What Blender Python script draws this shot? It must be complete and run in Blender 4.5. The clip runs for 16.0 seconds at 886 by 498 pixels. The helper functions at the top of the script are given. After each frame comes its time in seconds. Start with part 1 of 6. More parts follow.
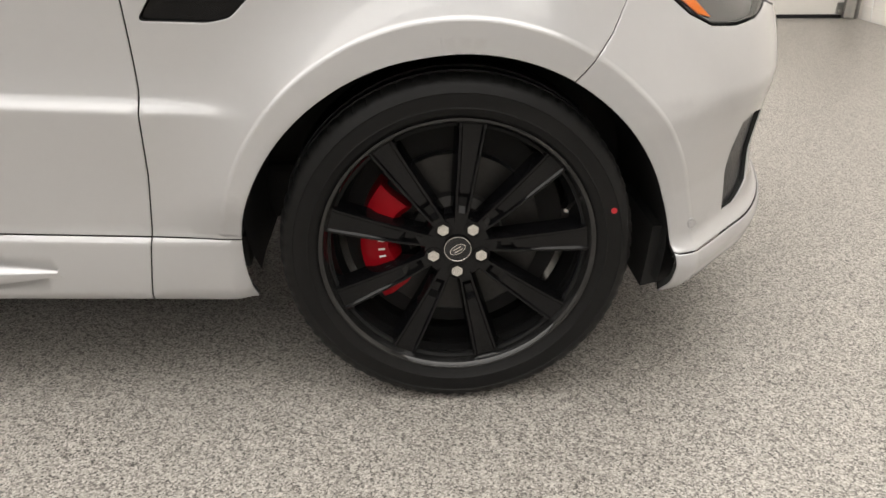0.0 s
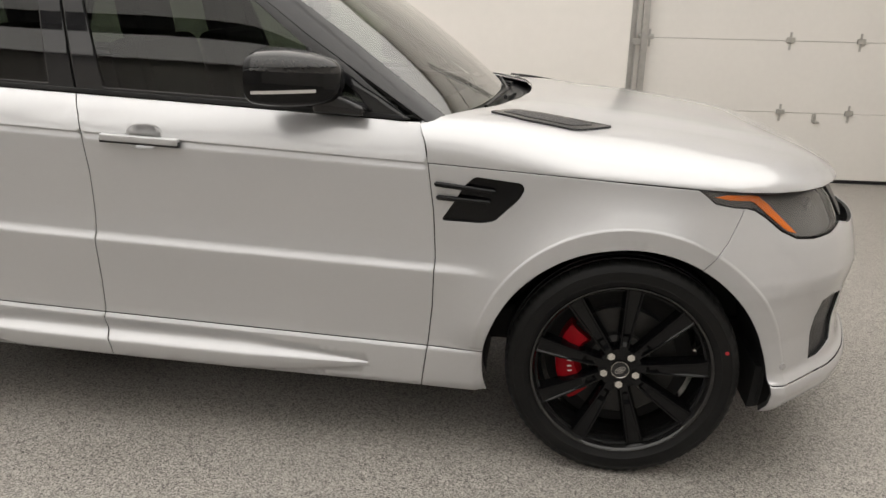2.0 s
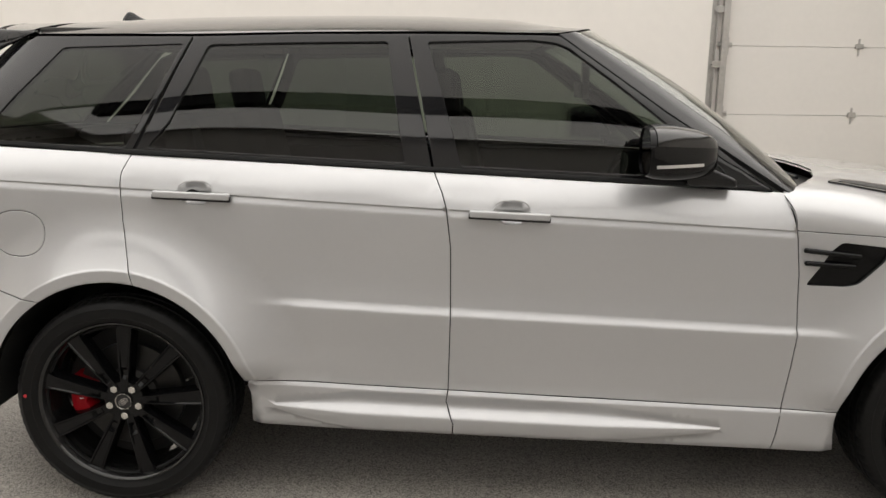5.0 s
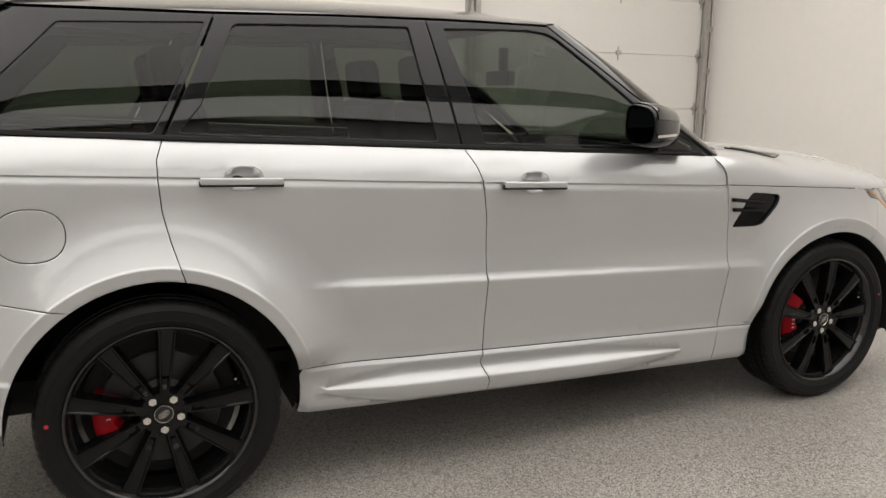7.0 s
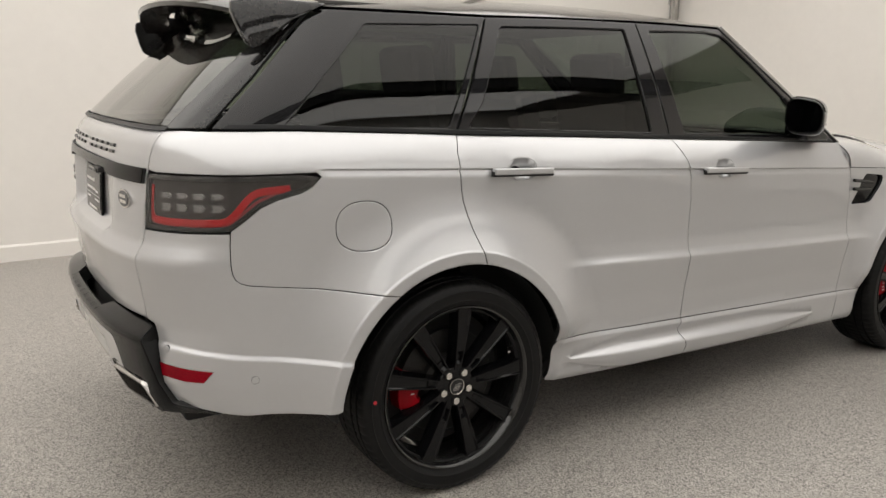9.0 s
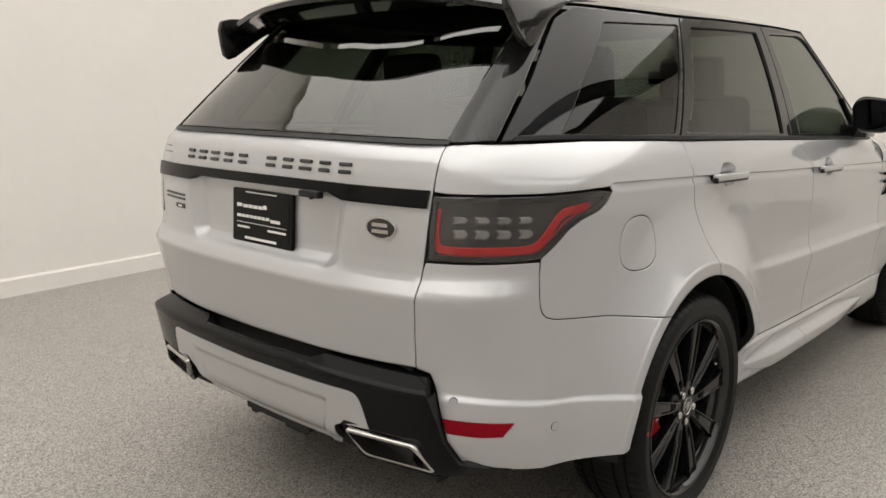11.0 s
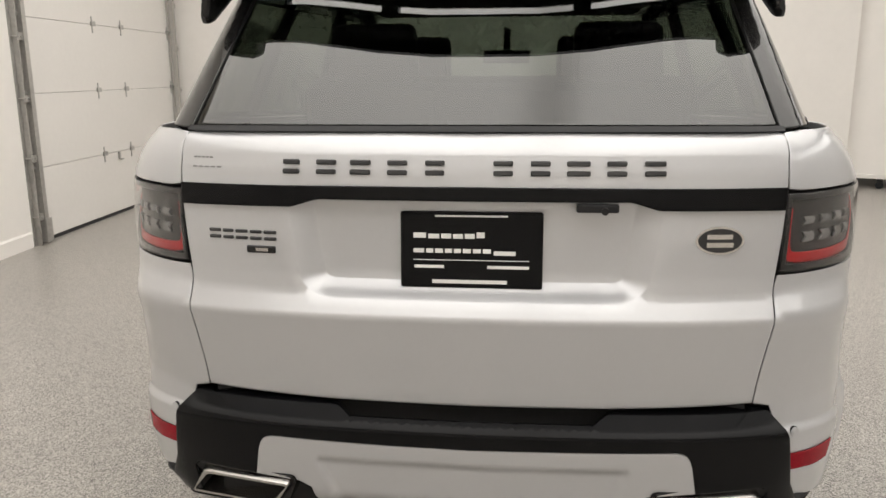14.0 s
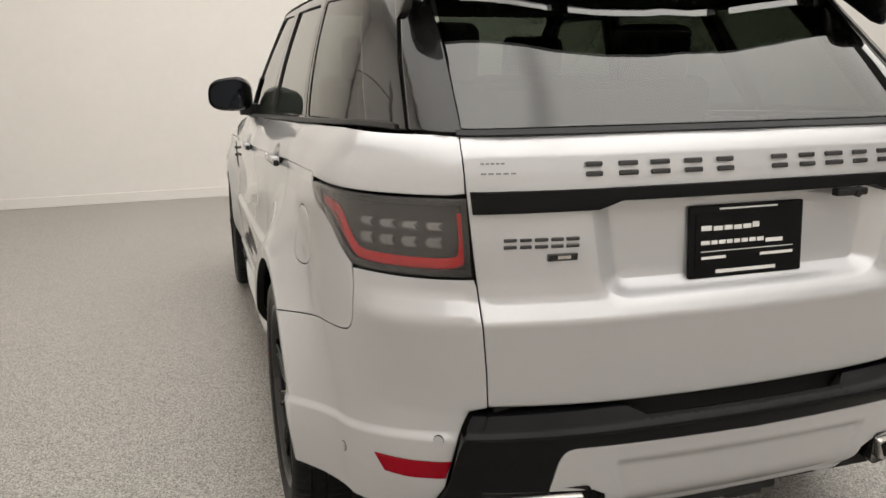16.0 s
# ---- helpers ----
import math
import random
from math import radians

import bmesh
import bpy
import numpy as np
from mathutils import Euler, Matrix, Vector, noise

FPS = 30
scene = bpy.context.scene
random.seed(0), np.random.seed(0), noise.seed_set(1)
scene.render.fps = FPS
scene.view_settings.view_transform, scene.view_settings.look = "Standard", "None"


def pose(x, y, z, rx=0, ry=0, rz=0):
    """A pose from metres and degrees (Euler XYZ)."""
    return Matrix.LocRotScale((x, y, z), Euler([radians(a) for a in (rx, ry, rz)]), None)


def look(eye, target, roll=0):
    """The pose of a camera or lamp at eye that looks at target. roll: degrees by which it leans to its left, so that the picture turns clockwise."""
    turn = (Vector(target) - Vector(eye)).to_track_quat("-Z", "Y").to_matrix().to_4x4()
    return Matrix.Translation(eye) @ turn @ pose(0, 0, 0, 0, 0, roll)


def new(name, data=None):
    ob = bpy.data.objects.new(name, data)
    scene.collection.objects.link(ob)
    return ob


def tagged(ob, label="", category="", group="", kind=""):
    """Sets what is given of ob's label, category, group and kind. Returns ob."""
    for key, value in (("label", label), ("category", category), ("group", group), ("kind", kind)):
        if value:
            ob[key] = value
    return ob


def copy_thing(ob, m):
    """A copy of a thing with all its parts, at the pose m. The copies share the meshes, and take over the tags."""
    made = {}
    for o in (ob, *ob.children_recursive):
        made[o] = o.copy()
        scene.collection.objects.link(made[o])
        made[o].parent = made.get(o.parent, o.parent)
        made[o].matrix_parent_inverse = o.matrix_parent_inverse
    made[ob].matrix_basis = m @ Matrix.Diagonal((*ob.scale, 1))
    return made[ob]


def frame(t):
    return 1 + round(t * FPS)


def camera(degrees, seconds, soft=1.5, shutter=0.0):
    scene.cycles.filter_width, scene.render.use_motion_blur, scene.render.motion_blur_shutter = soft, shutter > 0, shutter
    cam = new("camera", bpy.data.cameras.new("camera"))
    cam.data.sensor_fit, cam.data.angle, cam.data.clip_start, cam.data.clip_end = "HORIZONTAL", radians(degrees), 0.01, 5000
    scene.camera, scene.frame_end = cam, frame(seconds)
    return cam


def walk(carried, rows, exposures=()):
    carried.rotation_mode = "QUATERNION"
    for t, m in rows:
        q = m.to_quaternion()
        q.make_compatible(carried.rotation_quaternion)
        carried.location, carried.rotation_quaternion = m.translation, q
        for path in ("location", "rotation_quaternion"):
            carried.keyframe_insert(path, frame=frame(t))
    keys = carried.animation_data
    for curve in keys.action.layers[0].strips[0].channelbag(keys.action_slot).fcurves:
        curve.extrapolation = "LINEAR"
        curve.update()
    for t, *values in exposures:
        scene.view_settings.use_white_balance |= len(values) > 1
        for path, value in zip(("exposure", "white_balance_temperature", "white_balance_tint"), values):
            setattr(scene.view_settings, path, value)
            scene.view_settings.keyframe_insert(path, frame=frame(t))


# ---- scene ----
cam = camera(58.94, 16.0)
PATH = [
    (0, (1.334, -2.439, 1.115), (1.449, -0.648, 0.232), 0.9),
    (0.5, (1.228, -2.714, 1.290), (1.298, -0.906, 0.439), 1.0),
    (1, (1.186, -2.967, 1.425), (1.167, -1.131, 0.633), 1.0),
    (1.5, (1.169, -3.153, 1.476), (1.071, -1.282, 0.776), 1.3),
    (2, (1.158, -3.319, 1.520), (0.929, -1.428, 0.911), 1.3),
    (2.5, (1.069, -3.455, 1.550), (0.724, -1.556, 1.026), 1.4),
    (3, (0.960, -3.523, 1.552), (0.530, -1.625, 1.092), 1.5),
    (3.5, (0.743, -3.504, 1.539), (0.286, -1.605, 1.106), 1.4),
    (4, (0.401, -3.487, 1.514), (0.002, -1.571, 1.100), 1.2),
    (4.2, (0.287, -3.492, 1.511), (-0.085, -1.572, 1.094), 1.0),
    (6.3, (-1.158, -3.459, 1.422), (-0.545, -1.598, 1.021), 0.9),
    (6.5, (-1.265, -3.444, 1.411), (-0.591, -1.605, 1.010), 0.9),
    (7, (-1.613, -3.446, 1.399), (-0.813, -1.656, 1.005), 0.8),
    (7.5, (-1.926, -3.400, 1.417), (-1.049, -1.649, 1.011), 0.9),
    (8, (-2.237, -3.328, 1.439), (-1.300, -1.610, 1.025), 0.9),
    (8.5, (-2.599, -3.257, 1.434), (-1.604, -1.573, 1.015), 1.0),
    (9, (-2.891, -3.069, 1.418), (-1.835, -1.423, 0.996), 0.8),
    (9.5, (-3.183, -2.859, 1.402), (-2.059, -1.259, 0.983), 0.6),
    (10, (-3.454, -2.609, 1.389), (-2.237, -1.077, 0.974), 0.5),
    (10.2, (-3.527, -2.482, 1.397), (-2.266, -0.986, 0.982), 0.4),
    (12.3, (-4.100, -1.129, 1.374), (-2.340, -0.262, 0.985), 0.1),
    (12.5, (-4.104, -1.010, 1.371), (-2.313, -0.214, 0.973), 0.2),
    (13, (-4.065, -0.692, 1.372), (-2.206, -0.073, 0.968), 0.1),
    (13.5, (-4.075, -0.407, 1.391), (-2.170, 0.026, 0.960), -0.3),
    (14, (-4.043, -0.113, 1.382), (-2.103, 0.095, 0.944), -0.3),
    (14.5, (-3.992, 0.191, 1.386), (-2.042, 0.172, 0.941), -0.3),
    (15, (-4.008, 0.502, 1.410), (-2.077, 0.283, 0.940), -0.3),
    (15.5, (-3.925, 0.822, 1.388), (-2.018, 0.431, 0.932), -0.6),
    (16, (-3.873, 1.165, 1.391), (-2.011, 0.584, 0.947), -0.5),
]
STOPS = [(0, 0.82), (0.5, 0.55), (1, 0.38), (2, 0.34), (3, 0.28), (4, 0.24), (7, 0.34), (9, 0.28), (10, 0.26), (12.5, 0.32), (14.5, 0.44), (16, 0.36)]
walk(cam, [(t, look(eye, target, roll)) for t, eye, target, roll in PATH], STOPS)

from mathutils.geometry import delaunay_2d_cdt as delaunay


# ---- light ----
world = bpy.data.worlds.new("world")
scene.world = world
world.use_nodes = True
world.node_tree.nodes["Background"].inputs[0].default_value = (0.9, 0.93, 1.0, 1)
world.node_tree.nodes["Background"].inputs[1].default_value = 0.02
scene.view_settings.exposure = 0.0


# ---- materials ----
def mat(name, colour, rough=0.5, metal=0.0, coat=0.0, coat_rough=0.03, spec=0.5, vary=0.06, grain=60.0, bump=0.0, bump_scale=200.0, flake=0.0, emit=0.0):
    """A surface with large and fine variation of colour and gloss, and fine relief."""
    m = bpy.data.materials.new(name)
    m.use_nodes = True
    nt = m.node_tree
    n, ln = nt.nodes, nt.links
    p = n["Principled BSDF"]
    p.inputs["Roughness"].default_value = rough
    p.inputs["Metallic"].default_value = metal
    p.inputs["Coat Weight"].default_value = coat
    p.inputs["Coat Roughness"].default_value = coat_rough
    p.inputs["Specular IOR Level"].default_value = spec
    tc = n.new("ShaderNodeTexCoord")
    big, fine = n.new("ShaderNodeTexNoise"), n.new("ShaderNodeTexNoise")
    big.inputs["Scale"].default_value, fine.inputs["Scale"].default_value = 2.3, grain
    big.inputs["Detail"].default_value, fine.inputs["Detail"].default_value = 4, 3
    add = n.new("ShaderNodeMath")
    add.operation = "ADD"
    ramp = n.new("ShaderNodeMapRange")
    ramp.inputs[1].default_value, ramp.inputs[2].default_value = 0.5, 1.5
    ramp.inputs[3].default_value, ramp.inputs[4].default_value = 1 - vary, 1 + vary
    mul = n.new("ShaderNodeVectorMath")
    mul.operation = "SCALE"
    mul.inputs[0].default_value = colour[:3]
    for node in (big, fine):
        ln.new(tc.outputs["Object"], node.inputs["Vector"])
    ln.new(big.outputs[0], add.inputs[0])
    ln.new(fine.outputs[0], add.inputs[1])
    ln.new(add.outputs[0], ramp.inputs[0])
    ln.new(ramp.outputs[0], mul.inputs["Scale"])
    ln.new(mul.outputs[0], p.inputs["Base Color"])
    rr = n.new("ShaderNodeMapRange")
    rr.inputs[1].default_value, rr.inputs[2].default_value = 0.1, 0.9
    rr.inputs[3].default_value, rr.inputs[4].default_value = rough * 0.88, min(1, rough * 1.12)
    ln.new(big.outputs[0], rr.inputs[0])
    ln.new(rr.outputs[0], p.inputs["Roughness"])
    if bump:
        rel, bm_ = n.new("ShaderNodeTexNoise"), n.new("ShaderNodeBump")
        rel.inputs["Scale"].default_value, rel.inputs["Detail"].default_value = bump_scale, 3
        bm_.inputs["Strength"].default_value, bm_.inputs["Distance"].default_value = bump, 0.002
        ln.new(tc.outputs["Object"], rel.inputs["Vector"])
        ln.new(rel.outputs[0], bm_.inputs["Height"])
        ln.new(bm_.outputs[0], p.inputs["Normal"])
    if flake:
        vo, bm_ = n.new("ShaderNodeTexVoronoi"), n.new("ShaderNodeBump")
        vo.inputs["Scale"].default_value = 1400
        bm_.inputs["Strength"].default_value, bm_.inputs["Distance"].default_value = flake, 0.0005
        ln.new(tc.outputs["Object"], vo.inputs["Vector"])
        ln.new(vo.outputs["Color"], bm_.inputs["Height"])
        ln.new(bm_.outputs[0], p.inputs["Normal"])
    if emit:
        p.inputs["Emission Color"].default_value = (*colour[:3], 1)
        p.inputs["Emission Strength"].default_value = emit
    return m


def tinted(name, tint, gloss=0.12):
    """Tinted car glass: what is behind shows through the tint, and the surface mirrors the room."""
    m = bpy.data.materials.new(name)
    m.use_nodes = True
    nt = m.node_tree
    n, ln = nt.nodes, nt.links
    n.remove(n["Principled BSDF"])
    tr, gl, mix = n.new("ShaderNodeBsdfTransparent"), n.new("ShaderNodeBsdfGlossy"), n.new("ShaderNodeMixShader")
    tr.inputs[0].default_value = (*tint, 1)
    gl.inputs["Color"].default_value = (0.95, 0.95, 0.94, 1)
    gl.inputs["Roughness"].default_value = 0.02
    # gloss rises towards grazing view alike from outside and inside
    fr, steep, add = n.new("ShaderNodeLayerWeight"), n.new("ShaderNodeMath"), n.new("ShaderNodeMath")
    fr.inputs[0].default_value = 0.5
    steep.operation, steep.inputs[1].default_value = "POWER", 4.2
    add.operation, add.use_clamp = "MULTIPLY_ADD", True
    add.inputs[1].default_value, add.inputs[2].default_value = 0.94, 0.045 + gloss
    ln.new(fr.outputs["Facing"], steep.inputs[0])
    ln.new(steep.outputs[0], add.inputs[0])
    ln.new(add.outputs[0], mix.inputs[0])
    ln.new(tr.outputs[0], mix.inputs[1])
    ln.new(gl.outputs[0], mix.inputs[2])
    ln.new(mix.outputs[0], n["Material Output"].inputs[0])
    return m


def flake_floor(name):
    """Poured floor with broadcast vinyl chips under a clear coat."""
    m = bpy.data.materials.new(name)
    m.use_nodes = True
    nt = m.node_tree
    n, ln = nt.nodes, nt.links
    p = n["Principled BSDF"]
    tc = n.new("ShaderNodeTexCoord")
    wob = n.new("ShaderNodeTexNoise")
    wob.inputs["Scale"].default_value = 90
    mixv = n.new("ShaderNodeVectorMath")
    mixv.operation = "MULTIPLY_ADD"
    mixv.inputs[1].default_value = (0.008, 0.008, 0.008)
    ln.new(tc.outputs["Object"], wob.inputs["Vector"])
    ln.new(wob.outputs["Color"], mixv.inputs[0])
    ln.new(tc.outputs["Object"], mixv.inputs[2])
    cols = []
    for scale, stops in ((250, ((0, (0.022, 0.020, 0.018)), (0.13, (0.12, 0.11, 0.1)), (0.3, (0.3, 0.28, 0.25)), (0.55, (0.42, 0.395, 0.36)), (0.8, (0.6, 0.57, 0.53)))),
                         (390, ((0, (0.05, 0.045, 0.04)), (0.2, (0.22, 0.205, 0.19)), (0.45, (0.38, 0.355, 0.32)), (0.72, (0.62, 0.59, 0.55))))):
        vo = n.new("ShaderNodeTexVoronoi")
        vo.inputs["Scale"].default_value = scale
        sep = n.new("ShaderNodeSeparateColor")
        cr = n.new("ShaderNodeValToRGB")
        cr.color_ramp.interpolation = "CONSTANT"
        while len(cr.color_ramp.elements) < len(stops):
            cr.color_ramp.elements.new(0.5)
        for el, (pos, c) in zip(cr.color_ramp.elements, stops):
            el.position, el.color = pos, (*c, 1)
        ln.new(mixv.outputs[0], vo.inputs["Vector"])
        ln.new(vo.outputs["Color"], sep.inputs[0])
        ln.new(sep.outputs[0], cr.inputs[0])
        cols.append((vo, cr))
    mix = n.new("ShaderNodeMix")
    mix.data_type = "RGBA"
    mix.inputs[0].default_value = 0.3
    ln.new(cols[0][1].outputs[0], mix.inputs[6])
    ln.new(cols[1][1].outputs[0], mix.inputs[7])
    big = n.new("ShaderNodeTexNoise")
    big.inputs["Scale"].default_value = 1.1
    rng = n.new("ShaderNodeMapRange")
    rng.inputs[3].default_value, rng.inputs[4].default_value = 0.85, 1.07
    sc = n.new("ShaderNodeVectorMath")
    sc.operation = "SCALE"
    ln.new(tc.outputs["Object"], big.inputs["Vector"])
    ln.new(big.outputs[0], rng.inputs[0])
    ln.new(mix.outputs[2], sc.inputs[0])
    ln.new(rng.outputs[0], sc.inputs["Scale"])
    ln.new(sc.outputs[0], p.inputs["Base Color"])
    rough = n.new("ShaderNodeMapRange")
    rough.inputs[3].default_value, rough.inputs[4].default_value = 0.28, 0.42
    ln.new(big.outputs[0], rough.inputs[0])
    ln.new(rough.outputs[0], p.inputs["Roughness"])
    bmp = n.new("ShaderNodeBump")
    bmp.inputs["Strength"].default_value, bmp.inputs["Distance"].default_value = 0.25, 0.0012
    ln.new(cols[0][0].outputs["Distance"], bmp.inputs["Height"])
    ln.new(bmp.outputs[0], p.inputs["Normal"])
    return m


PAINT = mat("silver_paint", (0.514, 0.517, 0.528), 0.31, 0.45, coat=1.0, coat_rough=0.03, spec=0.25, vary=0.015, flake=0.05)
GLOSS_BLACK = mat("gloss_black", (0.008, 0.008, 0.009), 0.3, 0.0, coat=1.0, spec=0.05, vary=0.1)
ROOF_BLACK = mat("roof_black", (0.010, 0.0098, 0.0098), 0.3, 0.0, coat=1.0, spec=0.05, coat_rough=0.05, vary=0.1)
SATIN_BLACK = mat("satin_black", (0.012, 0.012, 0.013), 0.38, 0.0, spec=0.3, vary=0.12, bump=0.1, bump_scale=400)
TRIM_BLACK = mat("trim_black", (0.003, 0.003, 0.0034), 0.16, 0.0, spec=0.16, vary=0.1, bump=0.02, bump_scale=300)
RUBBER = mat("rubber", (0.0085, 0.0085, 0.0085), 0.46, 0.0, spec=0.16, vary=0.25, grain=25, bump=0.1, bump_scale=300)
BARREL = mat("rim_barrel", (0.010, 0.010, 0.010), 0.09, 0.0, spec=0.6, vary=0.15)
RIM = mat("rim_black", (0.004, 0.004, 0.0045), 0.07, 0.0, spec=0.25, vary=0.12)
DARK = mat("underbody_black", (0.012, 0.012, 0.012), 0.8, 0.0, vary=0.25, bump=0.2)
RED = mat("caliper_red", (0.26, 0.001, 0.006), 0.35, 0.0, spec=0.15, vary=0.08)
STEEL = mat("brushed_steel", (0.5, 0.485, 0.465), 0.26, 1.0, vary=0.12, grain=120)
CHROME = mat("satin_chrome", (0.72, 0.70, 0.67), 0.2, 1.0, vary=0.06)
GALV = mat("galvanised_steel", (0.46, 0.45, 0.43), 0.42, 0.85, vary=0.2, grain=30)
WALL = mat("wall_paint", (0.80, 0.77, 0.73), 0.6, vary=0.025, grain=12, bump=0.08, bump_scale=120)
DOORWHITE = mat("door_steel_white", (0.74, 0.715, 0.68), 0.42, vary=0.03, grain=20, bump=0.06, bump_scale=180)
CEIL = mat("ceiling_white", (0.78, 0.76, 0.72), 0.7, vary=0.03)
BEAM = mat("beam_black", (0.02, 0.02, 0.02), 0.6, vary=0.15)
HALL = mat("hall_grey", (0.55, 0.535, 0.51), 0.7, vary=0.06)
# near-black colour puts the alcove's lack of light into its walls
ALCOVE_DARK = mat("alcove_painted_dark", (0.015, 0.015, 0.015), 0.8, vary=0.2)
FLOOR = flake_floor("flake_floor")
GLASS = tinted("privacy_glass", (0.15, 0.175, 0.145), 0.0)
REARGLASS = tinted("rear_glass", (0.165, 0.19, 0.155), 0.06)
FRONTGLASS = tinted("front_glass", (0.21, 0.24, 0.2), 0.0)
SCREEN = tinted("windscreen_glass", (0.46, 0.51, 0.47), 0.10)
LAMPGLASS = tinted("lamp_glass", (0.86, 0.85, 0.85), 0.015)
LAMPRED = mat("lamp_red", (0.50, 0.02, 0.024), 0.3, spec=0.2, vary=0.1)
AMBER = mat("lamp_amber", (0.8, 0.18, 0.006), 0.3, spec=0.2, vary=0.1)
LAMPDARK = mat("lamp_housing", (0.045, 0.042, 0.041), 0.35, spec=0.3, vary=0.15)
LAMPHEAD = mat("headlamp_housing", (0.11, 0.109, 0.107), 0.3, spec=0.4, vary=0.25, grain=40)
LAMPSILVER = mat("lamp_reflector", (0.24, 0.239, 0.237), 0.25, 0.15, vary=0.1)
WHITEMARK = mat("white_print", (0.75, 0.74, 0.72), 0.5, vary=0.04)
LEATHER = mat("seat_leather", (0.012, 0.0116, 0.0112), 0.6, spec=0.15, vary=0.15, bump=0.15, bump_scale=250)
LINING = mat("headlining", (0.06, 0.058, 0.055), 0.85, vary=0.08)
GLOW = mat("lamp_diffuser", (1.0, 0.972, 0.935), 0.5, emit=1.0, vary=0.0)


# ---- building helpers ----
def mesh_ob(name, verts, faces, material, parent=None, label="", smooth=True, normals=None):
    me = bpy.data.meshes.new(name)
    me.from_pydata([tuple(map(float, v)) for v in verts], [], [tuple(map(int, f)) for f in faces])
    me.materials.append(material)
    if smooth:
        me.polygons.foreach_set("use_smooth", [True] * len(me.polygons))
    me.update()
    if normals is not None:
        me.normals_split_custom_set_from_vertices([tuple(map(float, v)) for v in normals])
    ob = new(name, me)
    if parent is not None:
        ob.parent = parent
    if label:
        tagged(ob, label)
    return ob


def part(name, bm, material, parent, label="", smooth=False, angle=0.6):
    """Links a bmesh as one mesh object under a thing or a part."""
    me = bpy.data.meshes.new(name)
    bmesh.ops.recalc_face_normals(bm, faces=bm.faces)
    if smooth:
        for f in bm.faces:
            f.smooth = True
        for e in bm.edges:
            if len(e.link_faces) == 2 and e.calc_face_angle(0) > angle:
                e.smooth = False
    bm.to_mesh(me)
    bm.free()
    me.materials.append(material)
    ob = new(name, me)
    if parent is not None:
        ob.parent = parent
    if label:
        tagged(ob, label)
    return ob


def box(lo, hi, bevel=0.0, seg=2, m=None):
    bm = bmesh.new()
    bmesh.ops.create_cube(bm, size=1)
    for v in bm.verts:
        v.co = Vector([lo[i] + (v.co[i] + 0.5) * (hi[i] - lo[i]) for i in range(3)])
    if bevel:
        bmesh.ops.bevel(bm, geom=bm.edges[:], offset=bevel, segments=seg, affect="EDGES", profile=0.6)
    if m is not None:
        bm.transform(m)
    return bm


def rod(a, b, r, n=12, bevel=0.0):
    bm = bmesh.new()
    a, b = Vector(a), Vector(b)
    bmesh.ops.create_cone(bm, cap_ends=True, segments=n, radius1=r, radius2=r, depth=(b - a).length)
    if bevel:
        bmesh.ops.bevel(bm, geom=[e for e in bm.edges if e.calc_face_angle(0) > 1], offset=bevel, segments=2, affect="EDGES")
    q = (b - a).to_track_quat("Z", "Y").to_matrix().to_4x4()
    bm.transform(Matrix.Translation((a + b) / 2) @ q)
    return bm


def join(*bms):
    out = bms[0]
    for b in bms[1:]:
        me = bpy.data.meshes.new("scratch")
        b.to_mesh(me)
        b.free()
        out.from_mesh(me)
        bpy.data.meshes.remove(me)
    return out


def prism(poly, axis, lo, hi, bevel=0.0, seg=2):
    """A flat outline (two coordinates) drawn out along an axis."""
    bm = bmesh.new()
    def at(p, d):
        c = list(p)
        c.insert("xyz".index(axis), d)
        return c
    a = [bm.verts.new(at(p, lo)) for p in poly]
    b = [bm.verts.new(at(p, hi)) for p in poly]
    n = len(poly)
    bm.faces.new(a)
    bm.faces.new(b[::-1])
    for i in range(n):
        bm.faces.new((a[i], b[i], b[(i + 1) % n], a[(i + 1) % n]))
    bmesh.ops.recalc_face_normals(bm, faces=bm.faces)
    if bevel:
        bmesh.ops.bevel(bm, geom=bm.edges[:], offset=bevel, segments=seg, affect="EDGES", profile=0.6)
    return bm


def lathe(profile, n=96, close=True, squash=None):
    """Rings of (radius, out) about the y axis; out is toward -y."""
    bm = bmesh.new()
    rings = []
    for k in range(n):
        a = 2 * math.pi * k / n
        rings.append([bm.verts.new((r * math.cos(a), -o, r * math.sin(a))) for r, o in (profile(k) if callable(profile) else profile)])
    m = len(rings[0])
    for k in range(n):
        p, q = rings[k], rings[(k + 1) % n]
        for i in range(m if close else m - 1):
            bm.faces.new((p[i], q[i], q[(i + 1) % m], p[(i + 1) % m]))
    return bm


def catmull(pts, n=24):
    """A smooth line through points of any dimension."""
    p = np.array(pts, float)
    p = np.vstack([2 * p[0] - p[1], p, 2 * p[-1] - p[-2]])
    t = np.linspace(0, 1, n, endpoint=False)[:, None]
    out = []
    for i in range(1, len(p) - 2):
        a, b, c, d = p[i - 1:i + 3]
        out.append(0.5 * (2 * b + (c - a) * t + (2 * a - 5 * b + 4 * c - d) * t ** 2 + (3 * b - a - 3 * c + d) * t ** 3))
    return np.vstack(out + [p[-2:-1]])


def inside(poly, pts):
    x, y = pts[:, 0], pts[:, 1]
    r = np.zeros(len(pts), bool)
    j = len(poly) - 1
    for i in range(len(poly)):
        xi, yi, xj, yj = *poly[i], *poly[j]
        c = (yi > y) != (yj > y)
        r ^= c & (x < (xj - xi) * (y - yi) / (yj - yi + 1e-15) + xi)
        j = i
    return r


